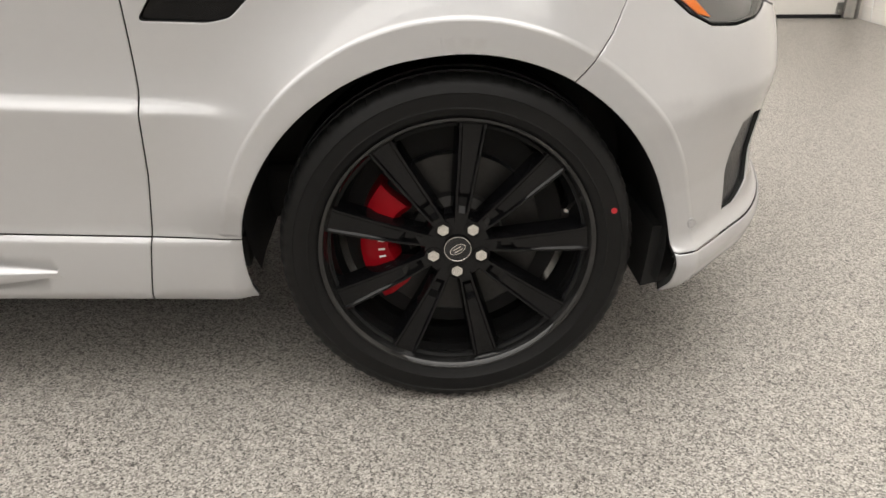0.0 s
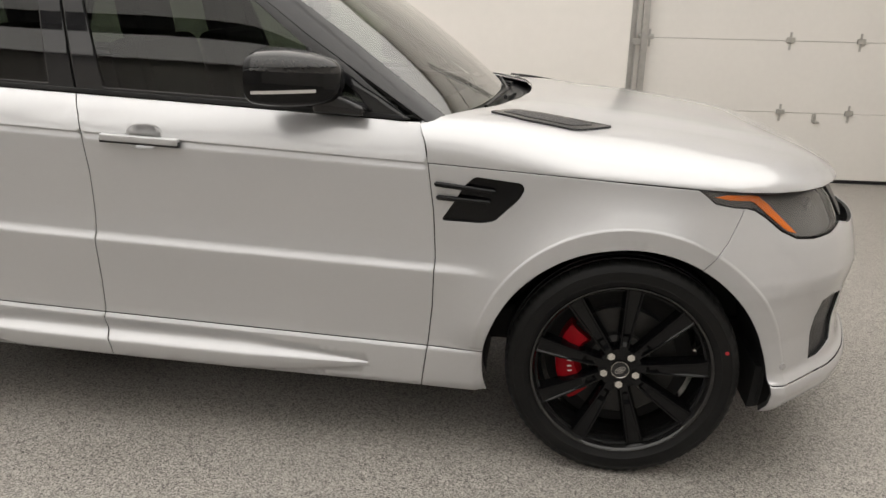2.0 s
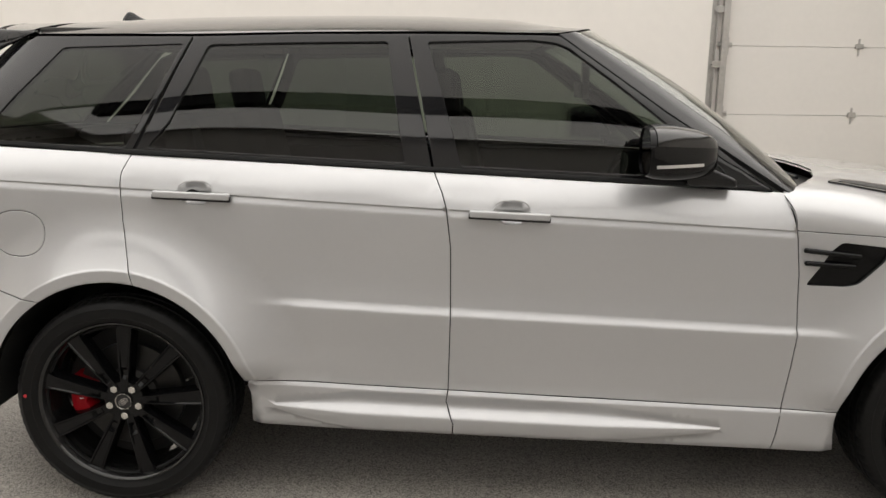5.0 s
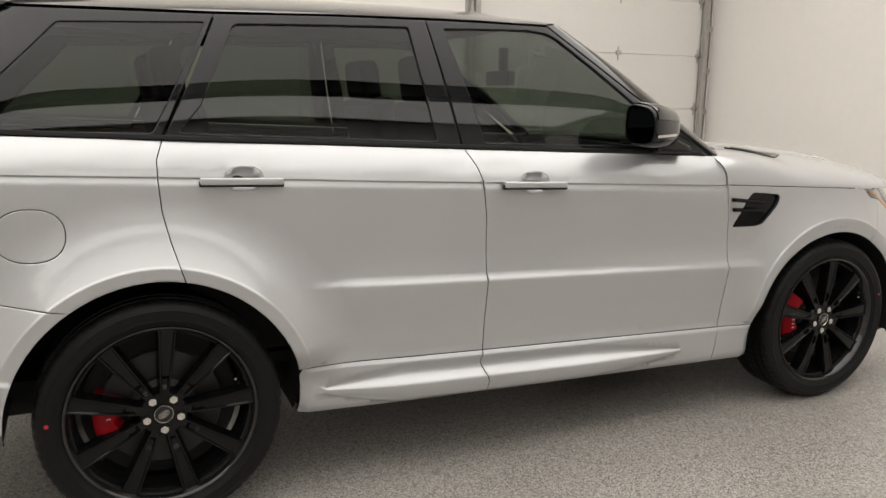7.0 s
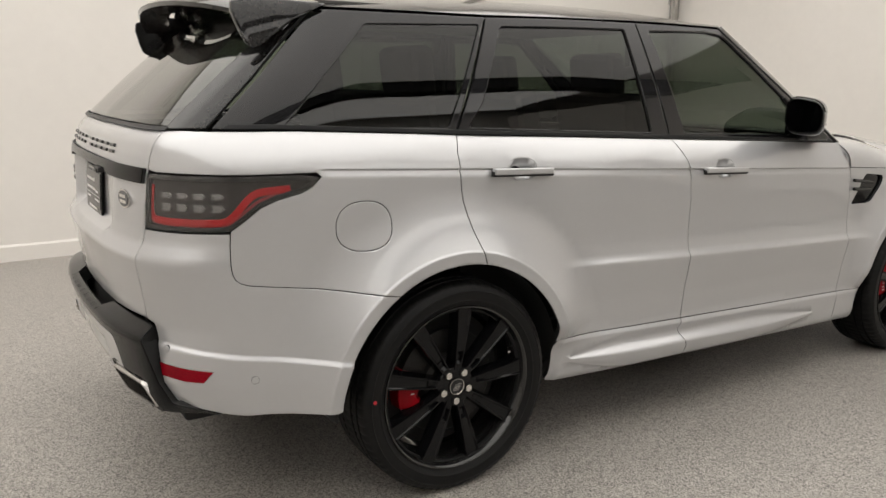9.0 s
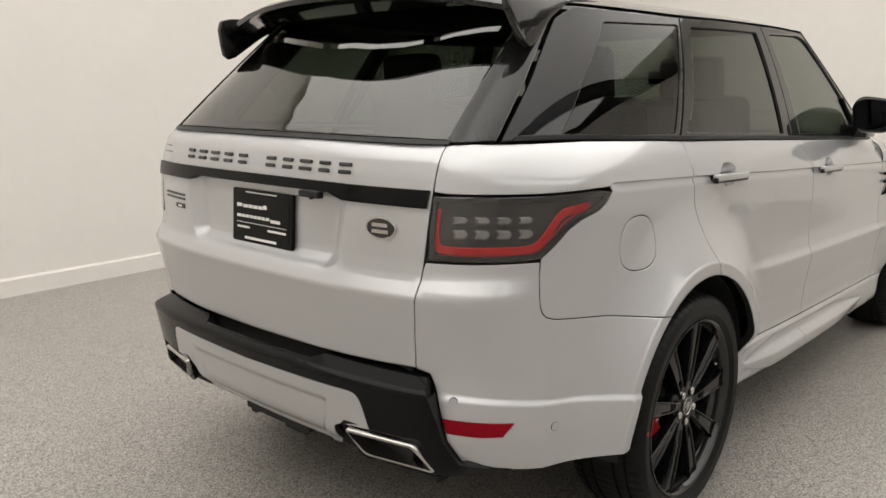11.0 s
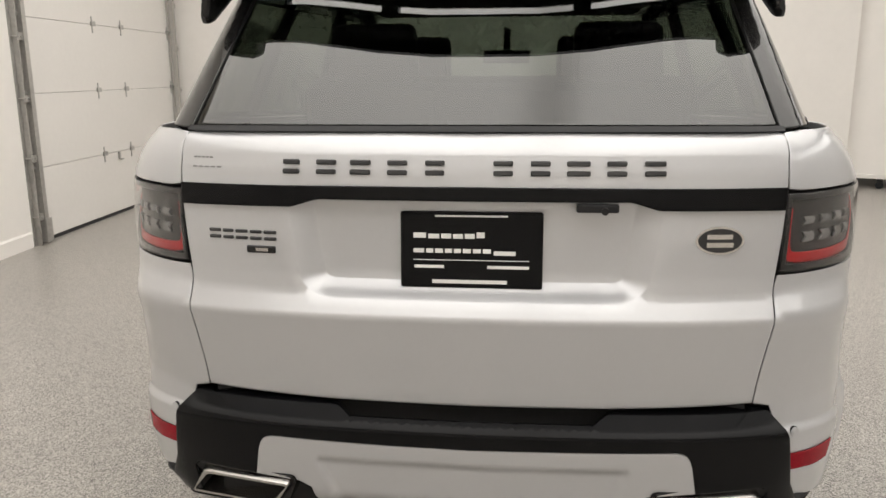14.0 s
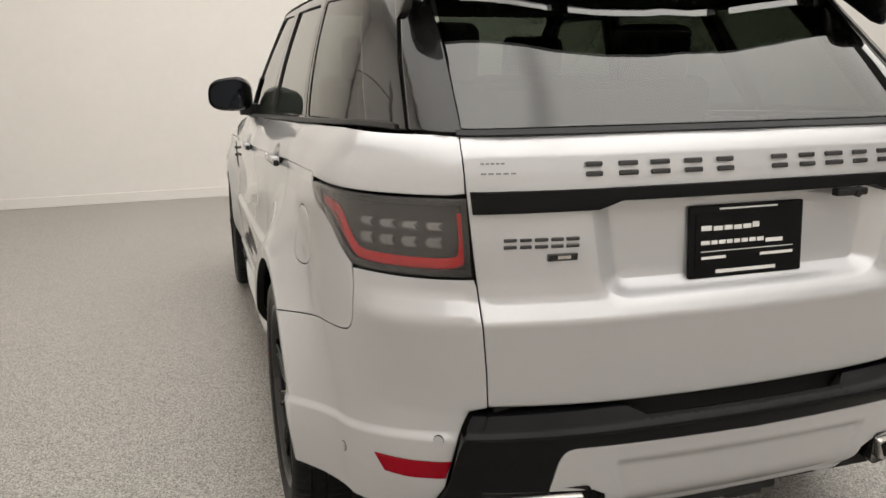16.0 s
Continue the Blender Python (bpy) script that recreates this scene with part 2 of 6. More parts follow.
def area(poly):
    x, y = poly[:, 0], poly[:, 1]
    return 0.5 * np.sum(x * np.roll(y, -1) - y * np.roll(x, -1))


def resample(poly, h):
    out = []
    for i in range(len(poly)):
        a, b = poly[i], poly[(i + 1) % len(poly)]
        k = max(1, int(math.ceil(np.hypot(*(b - a)) / h)))
        out += [a + (b - a) * j / k for j in range(k)]
    return np.array(out)


def resample_open(pts, h):
    p = np.array(pts, float)
    out = []
    for a, b in zip(p[:-1], p[1:]):
        k = max(1, int(math.ceil(np.hypot(*(b - a)) / h)))
        out += [a + (b - a) * j / k for j in range(k)]
    return np.array(out + [p[-1]])


def offset(poly, d):
    """Moves an outline inwards by d (it runs anticlockwise)."""
    e = np.roll(poly, -1, 0) - poly
    e /= np.linalg.norm(e, axis=1)[:, None] + 1e-12
    nrm = np.stack([-e[:, 1], e[:, 0]], 1)
    m = nrm + np.roll(nrm, 1, 0)
    m /= np.maximum(0.35, (m * nrm).sum(1))[:, None]
    return poly + d * m


def rounded(pts, r, n=5):
    """Rounds the corners of an outline: r is one radius or one for each corner."""
    p = np.array(pts, float)
    out = []
    for i in range(len(p)):
        a, b, c = p[i - 1], p[i], p[(i + 1) % len(p)]
        ri = r[i] if hasattr(r, "__len__") else r
        if ri <= 0:
            out.append(b)
            continue
        u, v = a - b, c - b
        lu, lv = np.hypot(*u), np.hypot(*v)
        k = min(ri, 0.45 * lu, 0.45 * lv)
        s, e = b + u / lu * k, b + v / lv * k
        for t in np.linspace(0, 1, n):
            out.append((1 - t) ** 2 * s + 2 * t * (1 - t) * b + t * t * e)
    return np.array(out)


def unique(poly):
    keep = [i for i in range(len(poly)) if np.hypot(*(poly[i] - poly[i - 1])) > 1e-5]
    return poly[keep]


CENTRE = np.array([-0.1, 0.0, 0.75])


def panel(name, poly, surf, material, parent, sg=-1, gap=0.0016, depth=0.014, res=0.032, holes=(), lift=0.0, label="", tilt=0.5, rim=0.004, lines=(), seal=True):
    """A pressed sheet: an outline in the surface's own coordinates, laid on the surface, with rolled and returned edges. Holes are outlines too."""
    loops = []
    for k, lp in enumerate([poly, *holes]):
        lp = unique(np.array(lp, float))
        if area(lp) < 0:
            lp = lp[::-1]
        lp = offset(lp, gap if k == 0 else -gap)
        lp = resample(lp, res * 0.7)
        loops.append((lp, offset(lp, rim if k == 0 else -rim)))
    out, hs = loops[0][0], [l[0] for l in loops[1:]]
    lo, hi = out.min(0), out.max(0)
    gx, gy = np.meshgrid(np.arange(lo[0], hi[0], res), np.arange(lo[1], hi[1], res))
    g = np.stack([gx.ravel(), gy.ravel()], 1)
    g[:, 0] += (np.round((g[:, 1] - lo[1]) / res) % 2) * res * 0.5
    g = g[inside(offset(loops[0][1], res * 0.45), g)]
    for h in loops[1:]:
        g = g[~inside(offset(h[1], -res * 0.45), g)]
    if len(lines):
        g2 = np.vstack([np.array(l, float) for l in lines])
        keep = inside(offset(loops[0][1], 0.003), g2)
        for h in loops[1:]:
            keep &= ~inside(offset(h[1], -0.003), g2)
        g2 = g2[keep]
        if len(g2):
            # thin the even grid where the lines run
            zs = np.array([np.min(np.abs(g2[:, 1] - p[1]) + 0.2 * np.abs(g2[:, 0] - p[0])) for p in g])
            g = np.vstack([g[zs > 0.006], g2])
    pts, edges, edge_ids = [], [], set()
    for lp, ring in loops:
        b = len(pts)
        pts += list(lp)
        edges += [(b + i, b + (i + 1) % len(lp)) for i in range(len(lp))]
        edge_ids |= set(range(b, b + len(lp)))
        pts += list(ring)
    pts += list(g)
    vo, _, fo, ov, _, _ = delaunay([Vector((float(p[0]), float(p[1]))) for p in pts], edges, [], 0, 1e-7)
    q = np.array([tuple(v) for v in vo])
    cen = np.array([np.mean(q[list(f)], 0) for f in fo])
    ok = inside(out, cen)
    for h in hs:
        ok &= ~inside(h, cen)
    faces = [tuple(f) for f, k in zip(fo, ok) if k]

    def place(ab):
        e = 0.0012
        p = surf(ab[:, 0], ab[:, 1])
        du = surf(ab[:, 0] + e, ab[:, 1]) - surf(ab[:, 0] - e, ab[:, 1])
        dv = surf(ab[:, 0], ab[:, 1] + e) - surf(ab[:, 0], ab[:, 1] - e)
        nn = np.cross(du, dv)
        nn /= np.linalg.norm(nn, axis=1)[:, None] + 1e-15
        flip = np.sign(np.sum(np.sum(nn * (p - CENTRE), 1))) or 1
        return p + lift * nn * flip, nn * flip, flip

    p3, n3, flip = place(q)
    nrm = n3.copy()
    verts, normals = [], []
    on_edge = [any(o in edge_ids for o in os) for os in ov]
    shell_v, shell_n, shell_f, dark_f = [], [], [], []
    base = len(p3)
    for k, (lp, ring) in enumerate(loops):
        a, na, _ = place(lp)
        c, _, _ = place(ring)
        outdir = a - c
        outdir -= (outdir * na).sum(1)[:, None] * na
        outdir /= np.linalg.norm(outdir, axis=1)[:, None] + 1e-12
        n0 = len(lp)
        b = base + len(shell_v)
        near = min(0.003, depth * 0.5)
        shell_v += list(a) + list(a - na * near) + list(a - na * near) + list(a - na * depth)
        shell_n += list(outdir * 0.9 + na * 0.3) + list(outdir) * 3
        for i in range(n0):
            j = (i + 1) % n0
            shell_f.append((b + i, b + j, b + n0 + j, b + n0 + i))
            dark_f.append((b + 2 * n0 + i, b + 2 * n0 + j, b + 3 * n0 + j, b + 3 * n0 + i))
        tree = {tuple(np.round(x, 6)): o for x, o in zip(a, outdir)}
        for i, e in enumerate(on_edge):
            if e:
                o = tree.get(tuple(np.round(p3[i], 6)))
                if o is not None:
                    nrm[i] = n3[i] + tilt * o
    allv = np.vstack([p3, np.array(shell_v)])
    alln = np.vstack([nrm, np.array(shell_n)])
    alln /= np.linalg.norm(alln, axis=1)[:, None] + 1e-15
    allf = faces + shell_f + dark_f
    # turn every face to agree with its normals
    fixed = []
    for f in allf:
        a, b, c = allv[f[0]], allv[f[1]], allv[f[2]]
        fixed.append(f if np.dot(np.cross(b - a, c - a), alln[list(f)].sum(0)) >= 0 else f[::-1])
    if sg < 0:
        allv = allv * (1, -1, 1)
        alln = alln * (1, -1, 1)
        fixed = [f[::-1] for f in fixed]
    ob = mesh_ob(name, allv, fixed, material, parent, label, True, alln)
    if seal:
        ob.data.materials.append(DARK)
        k = len(faces) + len(shell_f)
        ob.data.polygons.foreach_set("material_index", [0] * k + [1] * len(dark_f))
    return ob



# ---- the bay ----
FX, TOP, SOUTH, WEST, HALLY = 5.2, 4.3, -5.0, -8.0, -8.6
# the wall with the door runs a little askew to the car: its own axes, x along it, y into it
NORTH = Matrix.Translation((0, 3.82, 0)) @ Matrix.Rotation(math.atan(0.05), 4, "Z")


def slab(name, lo, hi, material, label, category, m=None):
    return tagged(part(name, box(lo, hi, m=m), material, None), label, category, kind="structure")


slab("floor", (WEST - 0.3, HALLY - 1.6, -0.2), (FX + 3.5, 4.7, 0.0), FLOOR, "grey and white flake epoxy garage floor with a soft sheen", "floor")
slab("ceiling", (WEST - 0.3, SOUTH, TOP), (FX + 3.5, 4.7, TOP + 0.2), CEIL, "plain white painted ceiling above the bay", "ceiling")
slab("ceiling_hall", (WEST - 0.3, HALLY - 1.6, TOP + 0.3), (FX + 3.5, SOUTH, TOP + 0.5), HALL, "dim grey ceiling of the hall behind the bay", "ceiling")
# left of the door opening, right of it, above it
DX0, DX1, DZ = 2.02, 5.06, 3.09
slab("wall_north", (-3.89, 0, 0), (DX0 - 0.03, 0.3, TOP), WALL, "smooth cream-white painted wall beside the garage door", "wall", NORTH)
slab("wall_north_pier", (WEST - 0.2, 0.04, 0), (-3.89, 0.3, TOP), WALL, "cream-white wall set slightly back", "wall", NORTH)
slab("wall_north_end", (DX1 + 0.03, 0, 0), (FX + 0.5, 0.3, TOP), WALL, "narrow cream-white wall strip beside the garage door", "wall", NORTH)
slab("wall_north_lintel", (DX0 - 0.03, 0, DZ), (DX1 + 0.03, 0.3, TOP), WALL, "cream-white wall above the garage door", "wall", NORTH)
slab("wall_west", (WEST - 0.3, HALLY, 0), (WEST, 4.0, TOP + 0.3), WALL, "cream-white painted wall behind the car", "wall")
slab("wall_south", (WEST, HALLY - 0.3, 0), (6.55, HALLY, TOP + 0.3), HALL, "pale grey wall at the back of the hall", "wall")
slab("wall_south_alcove", (6.55, HALLY - 1.6, 0), (FX + 3.5, HALLY - 1.4, TOP + 0.3), ALCOVE_DARK, "wall of an alcove off the hall, its darkness painted as black", "wall")
slab("wall_alcove_side", (6.35, HALLY - 1.6, 0), (6.55, HALLY - 0.3, TOP + 0.3), ALCOVE_DARK, "side wall of the alcove, its darkness painted as black", "wall")
EAST = lambda y: 5.5 - 0.07 * y
ew = prism([(EAST(4.3), 4.3), (EAST(-3.9), -3.9), (EAST(-3.9) + 0.3, -3.9), (EAST(4.3) + 0.3, 4.3)], "z", 0, TOP)
tagged(part("wall_east", ew, WALL, None), "smooth cream-white painted wall ahead of the car", "wall", kind="structure")
slab("wall_far_east", (FX + 3.2, HALLY - 1.6, 0), (FX + 3.5, -3.0, TOP + 0.3), WALL, "cream-white wall beyond the opening", "wall")
slab("header_beam", (-4.85, SOUTH - 0.3, 3.88), (FX + 3.2, SOUTH, TOP + 0.3), BEAM, "black steel header beam between bay and hall", "beam")

bb = prism([(0, 0), (-0.014, 0), (-0.014, 0.115), (-0.004, 0.13), (0, 0.13)], "x", -3.89, DX0 - 0.16)
bb.transform(NORTH)
tagged(part("baseboard", bb, WALL, None), "low cream-white baseboard along the wall", "baseboard", kind="structure")
be = prism([(EAST(4.04) - 0.018, 4.04), (EAST(-3.9) - 0.018, -3.9), (EAST(-3.9), -3.9), (EAST(4.04), 4.04)], "z", 0, 0.11, 0.003, 1)
tagged(part("baseboard_east", be, WALL, None), "low cream-white baseboard along the wall", "baseboard", kind="structure")

# sectional garage door
door = tagged(new("garage_door"), "closed white steel sectional garage door with galvanised hinges", "garage door", kind="structure")
door.matrix_world = NORTH @ Matrix.Translation((DX0, 0.012, 0))
W = DX1 - DX0
ROW = 0.6115
for i in range(5):
    p = part("section", box((0, 0, 0.012 + ROW * i + (0.02 if i == 0 else 0)), (W, 0.045, ROW * (i + 1) + 0.0095), 0.006, 2), DOORWHITE, door)
part("bottom_seal", box((0, 0.004, 0.0), (W, 0.04, 0.033), 0.004), SATIN_BLACK, door, "black rubber bottom seal")
part("opening_back", box((-0.03, 0.06, 0.0), (W + 0.03, 0.1, DZ)), DARK, door)


def hinge(x, z, edge=0):
    bm = box((-0.02, -0.006, -0.075), (0.02, 0.0, 0.075), 0.003, 1)
    for v in bm.verts:
        if abs(v.co.z) > 0.05:
            v.co.x *= 0.5
    bm = join(bm, rod((-0.035, -0.012, 0), (0.035, -0.012, 0), 0.011, 10), box((-0.034, -0.022, -0.012), (0.034, -0.002, 0.03), 0.003, 1))
    if edge:
        bm = join(bm, rod((edge * 0.09, -0.03, 0.012), (-edge * 0.03, -0.02, 0.012), 0.007, 8), rod((edge * 0.1, -0.03, 0.012), (edge * 0.075, -0.03, 0.012), 0.022, 12))
    bm.transform(Matrix.Translation((x, 0, z)))
    return part("hinge", bm, GALV, door, "galvanised steel hinge")


for r in (1, 2, 3, 4):
    z = ROW * r + 0.01
    for x in (1.234, 1.822):
        hinge(x, z)
    hinge(0.035, z, -1)
    hinge(W - 0.035, z, 1)
part("lock", join(box((1.515, -0.02, 0.545), (1.545, 0, 0.62), 0.004, 1), box((1.53, -0.035, 0.54), (1.575, -0.012, 0.553), 0.003, 1)), GALV, door, "small steel slide lock")
for x in (0.035, W - 0.035):
    part("bottom_bracket", join(box((x - 0.03, -0.008, 0.03), (x + 0.03, 0.0, 0.13), 0.003, 1), rod((x, -0.03, 0.06), (x, 0, 0.06), 0.012, 10)), GALV, door, "galvanised bottom bracket")


def track(x, s):
    """A vertical track that stands off the wall on clips, with its wall angle further out (s: the side of the wall)."""
    tr = tagged(new("door_track"), "galvanised steel vertical door track with wall angle and brackets", "door track", group="door tracks")
    tr.matrix_world = NORTH @ Matrix.Translation((x, 0, 0))
    prof = [(-0.027, -0.07), (0.027, -0.07), (0.027, -0.022), (0.022, -0.022), (0.022, -0.065), (-0.022, -0.065), (-0.022, -0.022), (-0.027, -0.022)]
    part("channel", prism(prof, "z", 0.02, DZ + 0.3), GALV, tr)
    an = prism([(s * 0.07, -0.004), (s * 0.115, -0.004), (s * 0.115, 0.0), (s * 0.07, 0.0)][::s] if s > 0 else [(s * 0.115, -0.004), (s * 0.07, -0.004), (s * 0.07, 0.0), (s * 0.115, 0.0)], "z", 0.0, DZ + 0.25)
    part("wall_angle", an, GALV, tr, "flat galvanised wall angle")
    lip = box((min(s * 0.07, s * 0.074), -0.05, 0.0), (max(s * 0.07, s * 0.074), -0.004, DZ + 0.25))
    part("angle_lip", lip, GALV, tr)
    for z in (0.24, 0.72, 1.2, 1.68, 2.16, 2.64):
        part("bracket", join(box((min(s * 0.02, s * 0.095), -0.056, z - 0.03), (max(s * 0.02, s * 0.095), -0.05, z + 0.03), 0.003, 1), rod((s * 0.085, -0.062, z), (s * 0.085, -0.004, z), 0.008, 8), rod((s * 0.045, -0.064, z), (s * 0.045, -0.05, z), 0.009, 8)), GALV, tr, "small steel clip with bolts")
    part("bottom_plate", box((min(-s * 0.06, s * 0.03), -0.078, 0.02), (max(-s * 0.06, s * 0.03), -0.072, 0.22), 0.003, 1), GALV, tr)
    return tr


track(DX0 - 0.02, -1)
track(DX1 + 0.02, 1)

# small white switch box and its cable on the wall ahead
sw = tagged(new("switch_box"), "small white wall switch box with a hanging cable", "switch box")
sw.location = (EAST(3.93), 3.93, 0.43)
part("case", box((-0.05, -0.035, -0.06), (0.0, 0.035, 0.06), 0.006, 2), WHITEMARK, sw)
part("cable", join(rod((-0.02, 0, -0.06), (-0.02, 0.005, -0.26), 0.005, 8), rod((-0.02, 0.005, -0.26), (-0.03, -0.04, -0.428), 0.005, 8)), WHITEMARK, sw)

# rolling white partition at the opening
roll = tagged(new("rolling_partition"), "tall white rolling partition panel standing on small casters", "partition")
roll.matrix_world = pose(5.95, -3.9, 0, 0, 0, -112)
part("board", box((0, -0.02, 0.14), (4.2, 0.02, 3.9), 0.006, 2), WALL, roll)
part("bottom_rail", box((0, -0.03, 0.12), (4.2, 0.03, 0.17), 0.004, 1), DOORWHITE, roll)
for x in (0.45, 2.2, 3.8):
    part("caster", join(box((x - 0.03, -0.04, 0.085), (x + 0.03, 0.04, 0.12), 0.004, 1), rod((x, -0.018, 0.045), (x, 0.018, 0.045), 0.045, 16, 0.004)), SATIN_BLACK, roll, "black rubber caster")

# lamps: a broad diffuser over the bay, tubes and a fill panel in the hall
LAMP = 1.7


def ceiling_light(x, y, z, lx, ly, power, label, name="ceiling_light", off=0.0, fade=None):
    ob = tagged(new(name), label, "ceiling light", group="ceiling lights")
    ob.location = (x, y, z)
    part("housing", box((-lx / 2 - 0.01, off - ly / 2 - 0.01, 0.02), (lx / 2 + 0.01, off + ly / 2 + 0.01, 0.101), 0.008, 2), DOORWHITE, ob)
    lm = GLOW.copy()
    lm.node_tree.nodes["Principled BSDF"].inputs["Emission Strength"].default_value = power
    if fade:
        # brightest beside the seam over the car, fading away from it
        nt = lm.node_tree
        tc, sep, fall = nt.nodes.new("ShaderNodeTexCoord"), nt.nodes.new("ShaderNodeSeparateXYZ"), nt.nodes.new("ShaderNodeMapRange")
        ab = nt.nodes.new("ShaderNodeMath")
        ab.operation = "ABSOLUTE"
        fall.interpolation_type = "SMOOTHERSTEP"
        fall.inputs[1].default_value, fall.inputs[2].default_value = fade[0], fade[1]
        fall.inputs[3].default_value, fall.inputs[4].default_value = power, power * fade[2]
        nt.links.new(tc.outputs["Object"], sep.inputs[0])
        nt.links.new(sep.outputs["Y"], ab.inputs[0])
        nt.links.new(ab.outputs[0], fall.inputs[0])
        dip, mul = nt.nodes.new("ShaderNodeMapRange"), nt.nodes.new("ShaderNodeMath")
        dip.interpolation_type, mul.operation = "SMOOTHSTEP", "MULTIPLY"
        dip.inputs[1].default_value, dip.inputs[2].default_value = 0.0, 0.3
        dip.inputs[3].default_value, dip.inputs[4].default_value = 0.62, 1.0
        nt.links.new(ab.outputs[0], dip.inputs[0])
        nt.links.new(fall.outputs[0], mul.inputs[0])
        nt.links.new(dip.outputs[0], mul.inputs[1])
        nt.links.new(mul.outputs[0], nt.nodes["Principled BSDF"].inputs["Emission Strength"])
    part("diffuser", box((-lx / 2, off - ly / 2, 0.0), (lx / 2, off + ly / 2, 0.022), 0.006, 2), lm, ob)
    return ob


ceiling_light(-1.3, -0.35, TOP - 0.1, 11.6, 8.44, LAMP, "broad white luminous ceiling diffuser over the bay", off=-0.37, fade=(0.5, 4.3, 0.5))
# fill panel added to brighten the car's doors, no known fixture
ceiling_light(-0.9, -6.9, TOP + 0.2, 11.8, 2.6, 1.3, "added white fill-light panel over the hall")
tube = ceiling_light(7.05, -7.45, TOP + 0.2, 0.14, 1.1, 8.0, "slim fluorescent tube hanging from the hall ceiling")
for dx in (0.0, 0.5):
    ceiling_light(6.75 + dx, -5.15, TOP + 0.2, 0.16, 0.16, 8.0, "small square ceiling lamp in the hall")


# ---- the car: its surfaces (half car, y counted outwards from the middle) ----
HUBF, HUBR, HUBZ, ARCH = 1.4615, -1.4615, 0.373, 0.45
PLAN = catmull([(2.35, 0), (2.335, 0.25), (2.29, 0.45), (2.225, 0.63), (2.13, 0.785), (2.0, 0.898), (1.85, 0.957), (1.65, 0.979), (1.4, 0.983), (1.0, 0.983), (0.4, 0.983), (0, 0.983), (-0.6, 0.980),
                (-1.0, 0.968), (-1.46, 0.952), (-1.8, 0.950), (-2.0, 0.942), (-2.13, 0.923), (-2.205, 0.897), (-2.277, 0.850), (-2.34, 0.783), (-2.39, 0.696), (-2.425, 0.56), (-2.447, 0.4), (-2.458, 0.2), (-2.462, 0.0)], 30)
STEP = np.r_[0, np.cumsum(np.linalg.norm(np.diff(PLAN, axis=0), axis=1))]
LONG = STEP[-1]
TAN = np.gradient(PLAN, STEP, axis=0)
TAN /= np.linalg.norm(TAN, axis=1)[:, None]


def smooth(a, b, x):
    t = np.clip((x - a) / (b - a), 0, 1)
    return t * t * (3 - 2 * t)


def soft_interp(z, zs, ds, w=0.007):
    return sum(np.interp(z + k * w, zs, ds) for k in (-1, -0.5, 0, 0.5, 1)) / 5


def line_u(x):
    """Place along the plan line of a given x (it falls all the way from nose to tail)."""
    return np.interp(-np.asarray(x, float), -PLAN[:, 0], STEP)


def tail_u(y):
    half = len(PLAN) // 2
    return np.interp(np.asarray(y, float), PLAN[half:, 1][::-1], STEP[half:][::-1])


def belt_z(x):
    return np.minimum(1.18 - 0.041 * x, 1.262)


def sill_z(x):
    return 0.436 - 0.033 * x


def crease_z(x):
    return 1.066 - 0.0443 * x


DOOR_Z = [0.20, 0.245, 0.268, 0.285, 0.31, 0.335, 0.341, 0.345, 0.367, 0.377, 0.386, 0.40, 0.413, 0.419, 0.4245, 0.4285, 0.4345, 0.4385, 0.444, 0.56, 0.66, 0.695, 0.706, 0.711, 0.725, 0.735, 0.775, 0.81, 0.87, 0.95, 1.066, 1.10, 1.14, 1.16, 1.18, 1.20]
DOOR_D = [0.09, 0.055, 0.020, -0.006, -0.016, -0.021, -0.021, -0.018, 0.010, 0.0155, 0.016, 0.009, -0.001, -0.0025, 0.000, 0.005, 0.007, 0.008, 0.010, 0.003, -0.011, -0.0160, -0.0170, -0.0150, -0.0045, 0.0000, 0.0055, 0.0075, 0.007, 0.004, 0.004, 0.018, 0.045, 0.063, 0.085, 0.11]
FLAT_Z = [0.20, 0.245, 0.268, 0.29, 0.33, 0.38, 0.419, 0.4245, 0.4285, 0.4345, 0.4385, 0.444]
FLAT_D = [0.09, 0.055, 0.022, 0.006, 0.001, -0.001, -0.002, 0.000, 0.005, 0.007, 0.008, 0.010]
PLAIN_Z = [0.20, 0.25, 0.30, 0.40, 0.436, 0.60, 0.75, 0.95, 1.066, 1.10, 1.14, 1.16, 1.18, 1.20]
PLAIN_D = [0.085, 0.05, 0.022, 0.008, 0.004, 0.0, 0.0, 0.001, 0.006, 0.018, 0.045, 0.063, 0.085, 0.11]
TAIL_Z = [0.30, 0.36, 0.42, 0.50, 0.60, 0.66, 0.72, 0.82, 0.872, 0.880, 0.93, 0.96, 1.05, 1.12, 1.18, 1.22, 1.245, 1.262, 1.28]
TAIL_D = [0.10, 0.05, 0.02, 0.0, 0.004, 0.009, 0.002, -0.016, -0.027, -0.0265, 0.001, 0.004, 0.006, 0.011, 0.022, 0.034, 0.05, 0.075, 0.10]
NOSE_Z = [0.18, 0.24, 0.265, 0.30, 0.345, 0.372, 0.378, 0.40, 0.50, 0.62, 0.66, 0.70, 0.74, 0.80, 0.84, 0.90, 0.97, 1.0]
NOSE_D = [0.10, 0.04, 0.0, -0.034, -0.046, -0.036, -0.018, -0.008, 0.002, -0.012, -0.022, -0.024, -0.016, 0.0, 0.016, 0.05, 0.1, 0.12]


def scoop_width(x):
    return (np.clip((x + 0.95) / 0.30, 0, 1) * np.clip((0.64 - x) / 0.46, 0, 1)) ** 0.7


